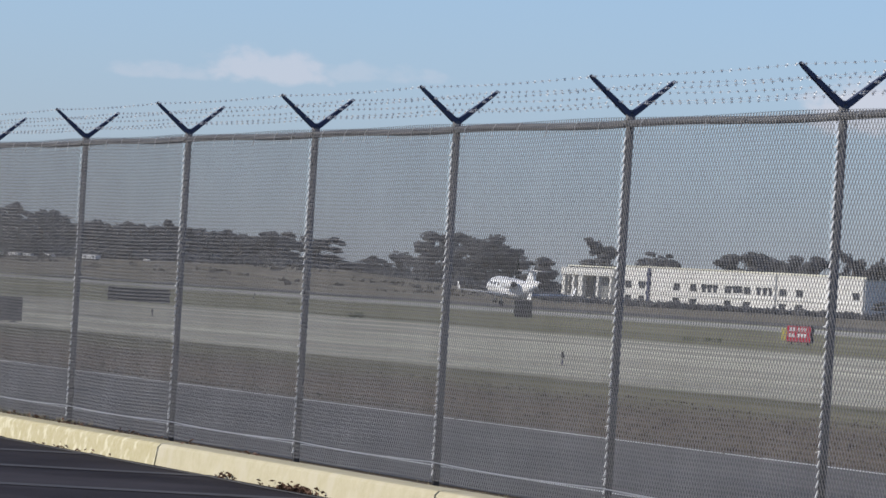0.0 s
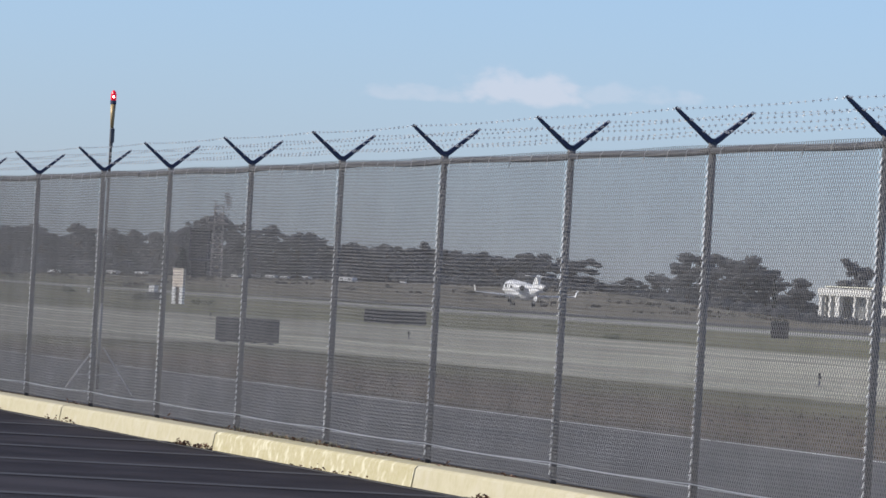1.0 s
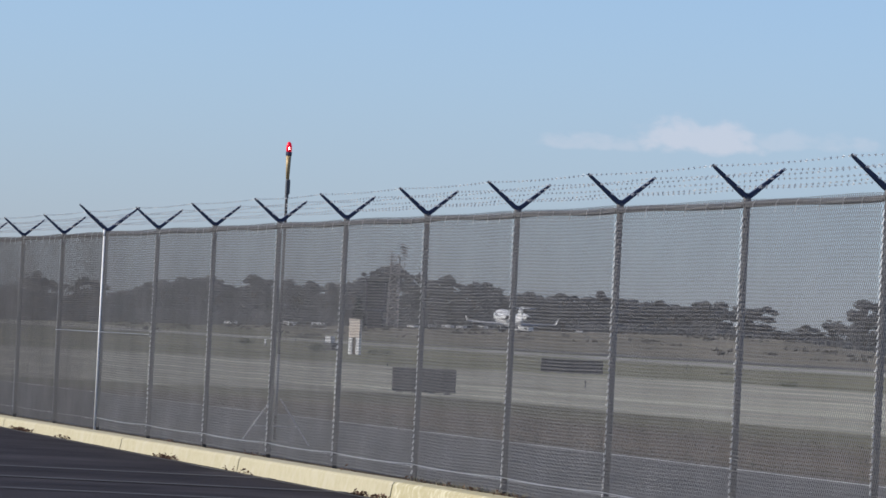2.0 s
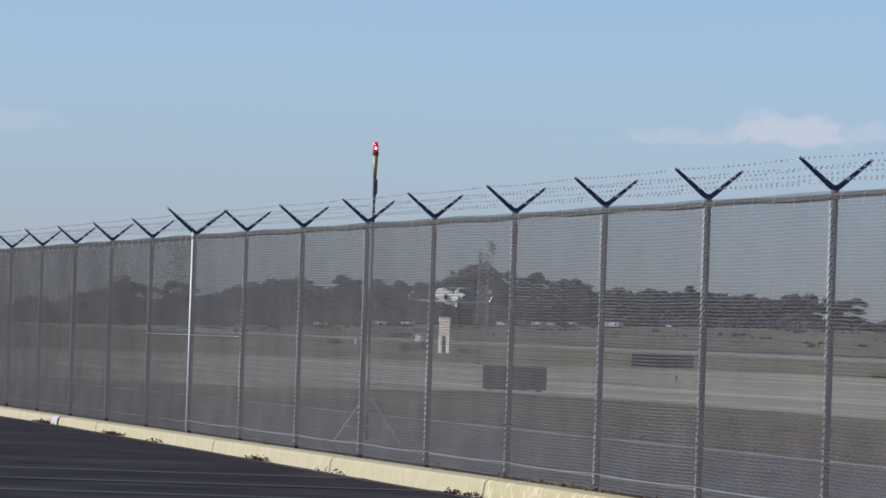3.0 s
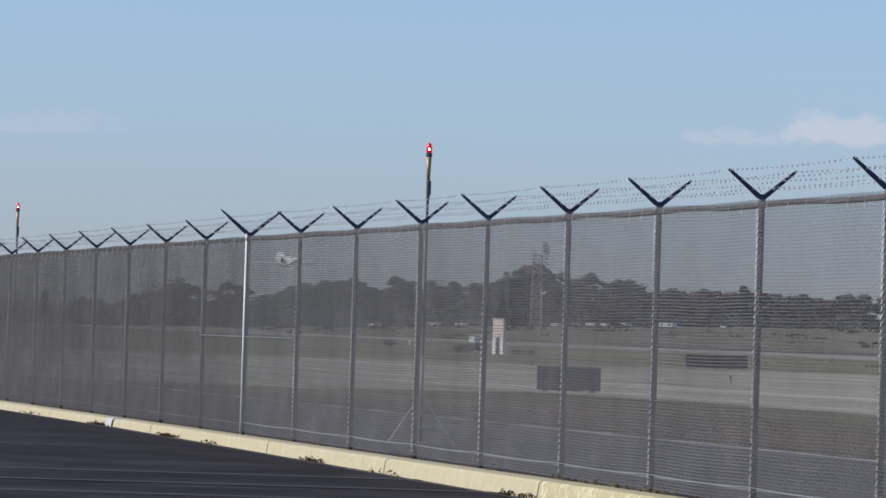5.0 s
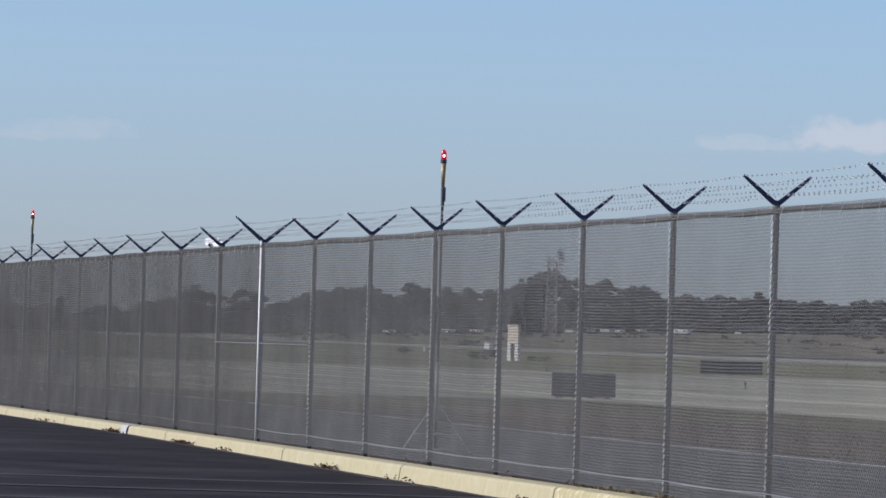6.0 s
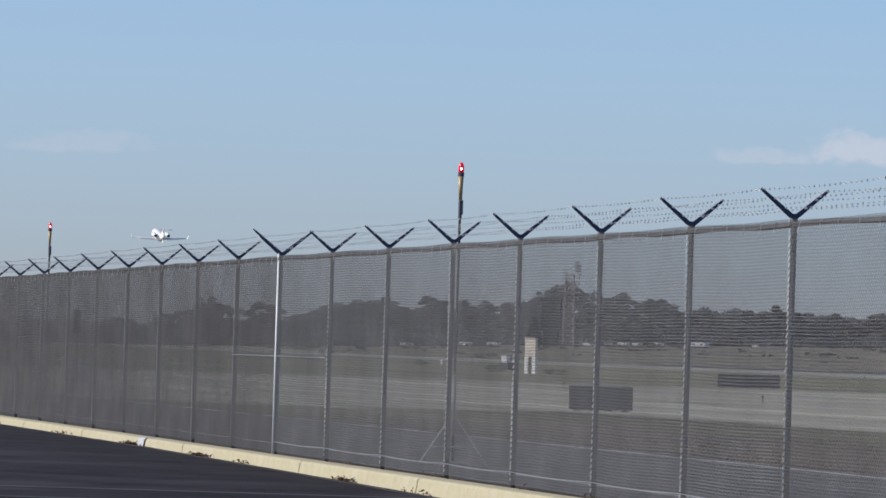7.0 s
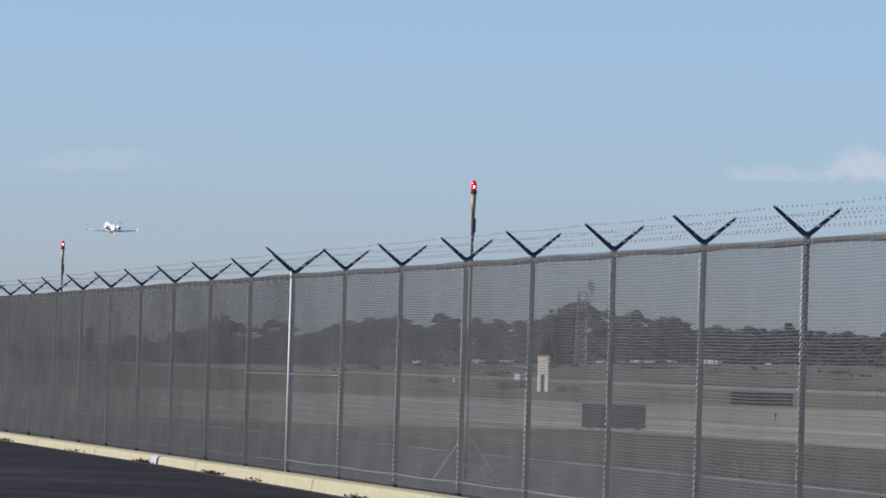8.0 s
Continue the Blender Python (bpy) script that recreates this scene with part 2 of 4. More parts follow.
def box(bm, sx, sy, sz, at=(0, 0, 0), bevel=0.0, turn=None, taper=1.0):
    r = bmesh.ops.create_cube(bm, size=1.0)
    vs = r["verts"]
    for v in vs:
        k = taper if v.co.z > 0 else 1.0
        v.co = Vector((v.co.x * sx * k, v.co.y * sy * k, v.co.z * sz))
    if bevel:
        es = list({e for v in vs for e in v.link_edges})
        r = bmesh.ops.bevel(bm, geom=es, offset=bevel, segments=1, affect="EDGES")
        vs = list({v for f in r["faces"] for v in f.verts} | {v for v in vs if v.is_valid})
    m = Matrix.Translation(at) @ (turn.to_4x4() if turn else Matrix())
    for v in vs:
        v.co = m @ v.co
    return vs


def tube(bm, a, b, ra, rb=None, sides=10, caps=True):
    """A round bar from a to b."""
    a, b = Vector(a), Vector(b)
    rb = ra if rb is None else rb
    d = b - a
    q = d.to_track_quat("Z", "Y").to_matrix().to_4x4()
    r = bmesh.ops.create_cone(bm, cap_ends=caps, segments=sides, radius1=ra, radius2=rb, depth=d.length)
    bmesh.ops.transform(bm, matrix=Matrix.Translation((a + b) / 2) @ q, verts=r["verts"])
    return r["verts"]


def bar(bm, points, r, sides=8):
    """A round bar along points that run mostly in x."""
    loft(bm, [[Vector(p) + Vector((0, math.cos(q * math.tau / sides), math.sin(q * math.tau / sides))) * r for q in range(sides)] for p in points])


def loft(bm, rings, close_ends=True):
    """Skin a list of rings, each a list of as many points."""
    made = [[bm.verts.new(p) for p in ring] for ring in rings]
    k = len(made[0])
    for a, b in zip(made, made[1:]):
        for i in range(k):
            bm.faces.new((a[i], a[(i + 1) % k], b[(i + 1) % k], b[i]))
    if close_ends:
        bm.faces.new(made[0][::-1])
        bm.faces.new(made[-1])
    bmesh.ops.recalc_face_normals(bm, faces=bm.faces)


def empty(name, m, label, category, group="", kind=""):
    ob = new(name)
    ob.matrix_basis = m
    return tagged(ob, label, category, group, kind)


# ---- ground ----


def ground_material():
    m = bpy.data.materials.new("airfield_ground")
    m.use_nodes = True
    n, l = m.node_tree.nodes, m.node_tree.links
    p = n["Principled BSDF"]
    geo = n.new("ShaderNodeNewGeometry")
    dot = n.new("ShaderNodeVectorMath")
    dot.operation = "DOT_PRODUCT"
    dot.inputs[1].default_value = ACROSS
    l.new(geo.outputs["Position"], dot.inputs[0])

    def noise_of(scale, detail=5, rough=0.6):
        t = n.new("ShaderNodeTexNoise")
        t.inputs["Scale"].default_value, t.inputs["Detail"].default_value, t.inputs["Roughness"].default_value = scale, detail, rough
        l.new(geo.outputs["Position"], t.inputs["Vector"])
        return t.outputs[0]

    def op(kind, a, b):
        q = n.new("ShaderNodeMath")
        q.operation = kind
        for i, v in enumerate((a, b)):
            if isinstance(v, (int, float)):
                q.inputs[i].default_value = v
            else:
                l.new(v, q.inputs[i])
        return q.outputs[0]

    run = n.new("ShaderNodeVectorMath")
    run.operation = "DOT_PRODUCT"
    run.inputs[1].default_value = ALONG
    l.new(geo.outputs["Position"], run.inputs[0])
    flat = n.new("ShaderNodeCombineXYZ")
    l.new(op("MULTIPLY", run.outputs["Value"], 0.012), flat.inputs[0])
    l.new(op("MULTIPLY", dot.outputs["Value"], 0.28), flat.inputs[1])
    streak = n.new("ShaderNodeTexNoise")
    streak.inputs["Scale"].default_value, streak.inputs["Detail"].default_value, streak.inputs["Roughness"].default_value = 1.0, 6, 0.65
    l.new(flat.outputs[0], streak.inputs["Vector"])
    wide, mid, small = noise_of(0.05), noise_of(0.35, 6), noise_of(6.0, 6, 0.7)
    across = op("SUBTRACT", dot.outputs["Value"], ACROSS.x * FX + ACROSS.y * FY)
    # beside the fence's bands, the dirt and the pale mown field end square to the view down the field
    place = n.new("ShaderNodeSeparateXYZ")
    l.new(geo.outputs["Position"], place.inputs[0])
    inner = op("ADD", op("MULTIPLY", op("SUBTRACT", place.outputs[1], 116.0), 0.315), 17.5)
    outer = op("MINIMUM", op("ADD", op("MULTIPLY", op("SUBTRACT", place.outputs[1], 232.0), 0.16), 54.0), 98.0)
    across = op("MAXIMUM", across, op("MINIMUM", inner, outer))
    # ragged edges, wider far out
    ragged = op("ADD", across, op("MULTIPLY", op("SUBTRACT", mid, 0.5), op("ADD", 3.0, op("MULTIPLY", across, 0.05))))
    ragged = op("ADD", ragged, op("MULTIPLY", op("SUBTRACT", streak.outputs[0], 0.5), 6.0))
    pos = op("LOGARITHM", op("ADD", op("MAXIMUM", ragged, 0.0), 2.0), math.e)
    top = math.log(702.0)
    ramp = n.new("ShaderNodeValToRGB")
    cr = ramp.color_ramp
    cr.interpolation = "LINEAR"
    spots = [(math.log(dist + 2.0) / top, rgb(c)) for dist, c in GROUND_BANDS]
    cr.elements[0].position, cr.elements[0].color = spots[0]
    cr.elements[1].position, cr.elements[1].color = spots[-1]
    for at, c in spots[1:-1]:
        cr.elements.new(at).color = c
    l.new(op("DIVIDE", pos, top), ramp.inputs[0])
    # tufts and bare spots
    vary = n.new("ShaderNodeMapRange")
    vary.inputs[1].default_value, vary.inputs[2].default_value = 0.39, 0.61
    vary.inputs[3].default_value, vary.inputs[4].default_value = 0.40, 1.62
    l.new(op("ADD", op("MULTIPLY", small, 0.3), op("ADD", op("MULTIPLY", op("ADD", mid, wide), 0.14), op("MULTIPLY", streak.outputs[0], 0.46))), vary.inputs[0])
    mul = n.new("ShaderNodeMix")
    mul.data_type, mul.blend_type = "RGBA", "MULTIPLY"
    mul.inputs[0].default_value = 1.0
    l.new(ramp.outputs[0], mul.inputs[6])
    l.new(vary.outputs[0], mul.inputs[7])
    l.new(mul.outputs[2], p.inputs["Base Color"])
    p.inputs["Roughness"].default_value = 0.95
    p.inputs["Specular IOR Level"].default_value = 0.1
    bp = n.new("ShaderNodeBump")
    bp.inputs["Strength"].default_value, bp.inputs["Distance"].default_value = 0.6, 0.05
    l.new(small, bp.inputs["Height"])
    l.new(bp.outputs[0], p.inputs["Normal"])
    return m


DIRT, DIRT2 = (0.120, 0.096, 0.070), (0.140, 0.132, 0.082)
PALE, OLIVE, OLIVE2, BROWN = (0.39, 0.378, 0.307), (0.162, 0.160, 0.096), (0.205, 0.196, 0.125), (0.182, 0.164, 0.124)
GROUND_BANDS = ((0.0, DIRT), (11.0, DIRT), (14.0, DIRT2), (16.8, DIRT2), (18.4, PALE), (52.0, PALE), (57.0, OLIVE), (80.0, OLIVE2),
                (108.0, OLIVE), (112.0, PALE), (138.0, PALE), (146.0, OLIVE), (190.0, BROWN), (420.0, BROWN))


def build_ground():
    ls = sorted({*range(-130, 41, 5), 60, 120, 300, 800, 1800, 3200, -160, -220, -320, -500, -800, -1300, -2200, -3600, -4600})
    ps = [-0.16, 1, 3, 6, 10, 20, 40, 80, 160, 320, 700, 1500, 3000, 4600]
    v = [spot(a, b, FIELD) for a in ls for b in ps]
    k = len(ps)
    f = [(i * k + j, i * k + j + 1, (i + 1) * k + j + 1, (i + 1) * k + j) for i in range(len(ls) - 1) for j in range(k - 1)]
    ob = new("ground", raw("ground", v, f, ground_material()))
    tagged(ob, "dry airfield ground of dirt, pale mown grass and olive weeds", "ground", kind="structure")
    ps = [-3000, -800, -200, -60, -30, -16, -8, -4, -2, -1, -0.2]
    k = len(ps)
    v = [spot(a, b, apron(a)) for a in ls for b in ps]
    f = [(i * k + j, i * k + j + 1, (i + 1) * k + j + 1, (i + 1) * k + j) for i in range(len(ls) - 1) for j in range(k - 1)]
    ob = new("road", raw("road", v, f, TARMAC))
    tagged(ob, "dark asphalt car park beside the kerb", "asphalt", kind="structure")


def build_rise():
    """A low grassy rise between the runway and the trees, one sheet."""
    rng = random.Random(31)
    bs = [-1.6 + 0.15 * i for i in range(88)]
    ds = [770, 800, 830, 860, 890, 920, 950, 980, 1010, 1040, 1080, 1140, 1250, 1400, 1500]
    v = []
    for b in bs:
        for d in ds:
            h = rise(b, d) if d < 1300 else rise(b, 1200) * (1500 - d) / 250
            v.append(afar(b, d, h + (rng.uniform(-0.12, 0.12) if h > 0.3 else -0.05)))
    k = len(ds)
    f = [(i * k + j, i * k + j + 1, (i + 1) * k + j + 1, (i + 1) * k + j) for i in range(len(bs) - 1) for j in range(k - 1)]
    ob = new("ground_rise", raw("ground_rise", v, f, bpy.data.materials["airfield_ground"]))
    tagged(ob, "low brownish grass rise below the far trees", "ground", kind="structure")


def strip(name, label, category, p0, p1, l0, l1, z, material, wave=0.0):
    """A long flat strip along the fence's direction."""
    n = 60
    v, f = [], []
    for i in range(n + 1):
        a = l0 + (l1 - l0) * i / n
        w = wave * math.sin(i * 1.7)
        v += [spot(a, p0 + w, FIELD + z), spot(a, p1 + w, FIELD + z)]
        if i:
            f.append((2 * i - 2, 2 * i - 1, 2 * i + 1, 2 * i))
    ob = new(name, raw(name, v, f, material))
    return tagged(ob, label, category, kind="structure")


build_ground()
build_rise()
strip("road_perimeter", "grey asphalt perimeter road behind the fence", "road", 0.35, 6.1, -700, 60, 0.006, ROAD)
strip("line_edge", "worn white edge line of the perimeter road", "road marking", 5.86, 5.98, -700, 60, 0.011, PAINT)
strip("line_near", "worn white line near the fence", "road marking", 1.33, 1.43, -700, 60, 0.011, PAINT)
strip("taxiway", "pale concrete taxiway across the airfield", "taxiway", 114, 132, -3000, 400, 0.02, TAXI)
strip("runway", "grey runway beyond the taxiway", "runway", 150, 184, -3000, 700, 0.03, ROAD)


def parking_lines():
    """Faint old lines across the car park, at a slant to the kerb."""
    for i in range(7):
        a = radians(-8)
        y = 28.5 + i * 3.1
        v = []
        for x, w in ((-34, 0), (2, 0)):
            for dy in (0.0, 0.34):
                px, py = x, y + dy + (x + 6) * math.tan(a) * -1
                l = (px - FX) * ALONG.x + (py - FY) * ALONG.y
                v.append((px, py, 0.004 + apron(l) + fall(l)))
        me = raw("line_parking", v, [(0, 2, 3, 1)], FADED)
        ob = new("line_parking", me)
        tagged(ob, "faint worn line on the dark car park", "road marking", "lines on the car park", "structure")


# ---- kerb ----
KERB_JOINTS = (-150, -120, -95, -75, -60, -45, -37.5, -31.2, -26.0, -22.4, -14.5, -8.3, -2.0, 4.2, 10.4, 16.6, 22.8, 29.0)


def build_kerb():
    kerb = empty("kerb", Matrix(), "cream-painted concrete kerb, worn, along the fence", "kerb", kind="structure")
    prof = ((-0.425, 0.0), (-0.405, 0.125), (-0.385, 0.145), (-0.36, 0.150), (-0.17, 0.150), (-0.15, 0.145), (-0.15, -0.1), (-0.425, -0.1))
    for a, b in zip(KERB_JOINTS, KERB_JOINTS[1:]):
        n = max(2, int((b - a) / 1.0))
        bm = bmesh.new()
        rings = []
        for i in range(n + 1):
            l = a + 0.016 + (b - a - 0.032) * i / n
            wob = 0.006 * math.sin(l * 1.9) + 0.004 * math.sin(l * 5.3)
            rings.append([spot(l, p + (wob if i not in (0, n) else 0), z) for p, z in prof])
        loft(bm, rings)
        part("kerb_stone", bm, KERB_WORN if a == -2.0 else KERB, kerb, "flaking kerb stone with bare white patches" if a == -2.0 else "")
    # a splash of chalky paint over one stone's edge
    bm = bmesh.new()
    n, line = 6, ((-0.4285, 0.03), (-0.411, 0.126), (-0.388, 0.1495), (-0.36, 0.154), (-0.25, 0.154))
    rows = []
    for i in range(n):
        l = -25.95 + i * 0.11
        cut = 0.6 + 0.4 * math.sin(i * 2.1) if i in (0, n - 1) else 1.0
        rows.append([bm.verts.new(spot(l, p * 1.0 - 0.012, max(z, 0.03) if k else 0.03 + 0.05 * abs(math.sin(i * 1.7)) * cut)) for k, (p, z) in enumerate(line)])
    for a, b in zip(rows, rows[1:]):
        for k in range(len(line) - 1):
            bm.faces.new((a[k], b[k], b[k + 1], a[k + 1]))
    part("paint_patch", bm, CHALKY, kerb, "chalky bluish-white paint splash")
    v, f = [], []
    for i in range(120):
        l = -150 + i * 1.5
        w = 0.02 * math.sin(l * 2.3)
        v += [spot(l, -0.565 + w, apron(l) + 0.006), spot(l, -0.53 + w * 0.5, apron(l) + 0.008)]
        if i:
            f.append((2 * i - 2, 2 * i - 1, 2 * i + 1, 2 * i))
    ob = new("trim_gutter", raw("trim_gutter", v, f, ROAD))
    tagged(ob, "thin grey cement edge at the kerb's foot", "gutter", kind="structure")


build_kerb()
parking_lines()

# ---- the fence ----
HIGH, BAY = 2.13, 3.05
BASE = 0.14
NUDGE = {-6: -0.056, -5: -0.039, -4: 0.016, -3: 0.127, -2: -0.023, -1: 0.033, 0: 0.004, 1: -0.063, 2: 0.04, 3: -0.033, 4: -0.023, 5: 0.014}
MESH_W, MESH_H, WIRE, WEAVE = 0.0405, 0.0484, 0.0019, 0.0042
# half-round section of a wire, its crown towards the car park
SECTION = ((-0.35, -0.94), (0.93, -0.37), (0.35, 0.94))


def mesh_panel(seed, bends=True, wire=WIRE, material=GALV):
    """One bay of woven wire: flat coils side by side, hooked into one another, one slant before and one behind."""
    rng = random.Random(seed)
    cols = int(BAY / (MESH_W / 2))
    rows = int((HIGH - 0.02) / (MESH_H / 2))
    ph = rng.uniform(0, 6)
    v, f = [], []
    for c in range(cols):
        first = True
        for r in range(rows + 1):
            right = (r + c) % 2
            x = (c + right) * MESH_W / 2
            z = 0.02 + r * MESH_H / 2
            bulge = 0.007 * math.sin(math.pi * x / BAY) * math.sin(z * 2.1 + ph) + 0.002 * math.sin(x * 3 + z * 3 + ph) - 0.030
            z += 0.0045 * math.sin(2 * math.pi * x / BAY + ph)
            if bends:
                steps = ((-WEAVE, -0.0008), (WEAVE, 0.0008)) if right else ((WEAVE, -0.0008), (-WEAVE, 0.0008))
            else:
                steps = ((0.4 * (WEAVE if right else -WEAVE), 0.0),)
            for dy, dz in steps:
                b = len(v)
                for px, py in SECTION:
                    v.append((x + px * wire, bulge + dy + py * wire, z + dz))
                if not first:
                    f += [(b - 3, b - 2, b + 1, b), (b - 2, b - 1, b + 2, b + 1)]
                first = False
    return raw("chain_link", v, f, material)


def barbed_strand():
    """One bay of twisted wire with four-point barbs."""
    bm = bmesh.new()
    n = 12
    for k in range(2):
        last = None
        for i in range(n + 1):
            x = BAY * i / n
            sag = -0.012 * math.sin(math.pi * i / n)
            pt = Vector((x, 0.0015 * (1 if (i + k) % 2 else -1), sag))
            if last is not None:
                tube(bm, last, pt, 0.0005, sides=3, caps=False)
            last = pt
    rng = random.Random(5)
    for i in range(24):
        x = 0.06 + i * 0.127
        sag = -0.012 * math.sin(math.pi * x / BAY)
        t = rng.uniform(0, math.pi)
        for q in (t, t + math.pi / 2 + rng.uniform(-0.3, 0.3)):
            d = Vector((0.25, math.cos(q), math.sin(q))).normalized() * 0.010
            c = Vector((x + rng.uniform(-0.004, 0.004), 0, sag))
            tube(bm, c - d, c + d, 0.0019, sides=3)
        tube(bm, (x - 0.008, 0, sag), (x + 0.008, 0, sag), 0.0031, sides=5)
    return finish("barbed_wire", bm, BARB)


def arm_mesh(size=1.0):
    """A pressed steel arm, a channel that narrows to its tip, leaning along -y."""
    bm = bmesh.new()
    rings = []
    for u, w, d in ((0.0, 0.034, 0.030), (0.15, 0.034, 0.030), (0.9, 0.022, 0.019), (1.0, 0.018, 0.014)):
        c = Vector((0, -0.243 * u * size, 0.192 * u * size))
        nrm = Vector((0, -0.62, -0.785))
        side = Vector((1, 0, 0))
        pts = [(-w, 0), (w, 0), (w, d), (w * 0.8, d), (w * 0.8, 0.004), (-w * 0.8, 0.004), (-w * 0.8, d), (-w, d)]
        rings.append([c + side * a * 0.62 + nrm * (b - 0.01) for a, b in pts])
    loft(bm, rings)
    return finish("arm", bm, ARM)


def clips_mesh(size=1.0):
    bm = bmesh.new()
    for u in (0.3, 0.62, 0.95):
        c = Vector((0, -0.243 * u * size, 0.192 * u * size + 0.006))
        box(bm, 0.05, 0.014, 0.010, c, 0.002, Euler((radians(-38), 0, 0)).to_matrix())
    return finish("wire_clip", bm, CLIP)


def post_mesh(radius, material=PIPE):
    bm = bmesh.new()
    tube(bm, (0, 0, -0.1), (0, 0, HIGH), radius, sides=14)
    tube(bm, (0, 0, HIGH - 0.05), (0, 0, HIGH + 0.012), radius * 1.16, sides=14)
    tube(bm, (0, 0, HIGH + 0.012), (0, 0, HIGH + 0.04), radius * 1.1, radius * 0.55, sides=14)
    return finish("post", bm, material, True)


def ties_mesh(radius, beaded=True):
    bm = bmesh.new()
    rng = random.Random(9)
    for i in range(7):
        z = 0.18 + i * 0.29 + rng.uniform(-0.03, 0.03)
        tube(bm, (-radius * 1.2, -radius * 1.25, z), (radius * 1.2, -radius * 1.25, z + 0.008), 0.003, sides=5)
        tube(bm, (-radius * 1.2, -radius * 1.25, z), (-radius * 1.2, radius * 0.3, z - 0.01), 0.003, sides=5)
    # added beads for the post's sunlit edge behind the mesh, one for each diamond
    for i in range(int((HIGH - 0.1) / MESH_H) if beaded else 0):
        z = 0.05 + i * MESH_H
        tube(bm, (0.004, -0.027, z), (0.016, -0.024, z + 0.034), 0.0068, 0.0046, sides=5)
    # elsewhere one added bar stands for the post's lit edge
    if not beaded:
        tube(bm, (0.008, -0.027, 0.06), (0.008, -0.027, HIGH - 0.09), 0.0055, sides=6)
    return finish("tie_and_lit_edge", bm, TIE_AND_EDGE if beaded else LAMP_GREY)


def rail_mesh():
    bm = bmesh.new()
    bar(bm, [(BAY * i / 10, 0, 0.006 * math.sin(math.tau * i / 10)) for i in range(11)], 0.021, 10)
    return finish("top_rail", bm, PIPE, True)


def brace_mesh():
    bm = bmesh.new()
    bar(bm, [(BAY * i / 4, 0, 0) for i in range(5)], 0.0045, 8)
    return finish("brace_rail", bm, LAMP_GREY, True)


def hooks_mesh():
    """Ties that hold the woven wire to the top rail."""
    bm = bmesh.new()
    rng = random.Random(3)
    for i in range(6):
        x = 0.3 + i * 0.48 + rng.uniform(-0.08, 0.08)
        tube(bm, (x, -0.036, -0.05), (x + 0.02, -0.037, 0.0), 0.0025, sides=5)
        tube(bm, (x + 0.02, -0.037, 0.0), (x + 0.05, -0.03, 0.022), 0.0025, sides=5)
        tube(bm, (x, -0.036, -0.05), (x - 0.02, -0.036, -0.058), 0.0025, sides=5)
    return finish("rail_tie", bm, BARB)


def wire_mesh():
    bm = bmesh.new()
    bar(bm, [(BAY * i / 10, 0, -0.012 * math.sin(math.pi * i / 10)) for i in range(11)], 0.0038, 5)
    return finish("tension_wire", bm, CLIP)


PANELS = [mesh_panel(s) for s in (1, 2, 3)]
NEAR_PANELS = [mesh_panel(s, True, w) for s, w in ((7, 0.0019), (8, 0.0019), (9, 0.0019))]
FAR_PANELS = [mesh_panel(s, False, 0.0019, DARK_WIRE) for s in (4, 5, 6)]
STRAND, ARM_M, CLIP_M = barbed_strand(), arm_mesh(), clips_mesh()
POST_M, TIES_M, PLAIN_TIES_M = post_mesh(0.0225), ties_mesh(0.0225), ties_mesh(0.0225, False)
CORNER_POST_M, CORNER_ARM_M, CORNER_CLIP_M = post_mesh(0.0125, SUNLIT_EDGE), arm_mesh(1.35), clips_mesh(1.35)
RAIL_M, HOOKS_M, TENSION_M = rail_mesh(), hooks_mesh(), wire_mesh()
BRACE_M = brace_mesh()


def hang(name, mesh, parent, m, label=""):
    ob = new(name, mesh)
    ob.parent = parent
    ob.matrix_basis = m
    return tagged(ob, label)


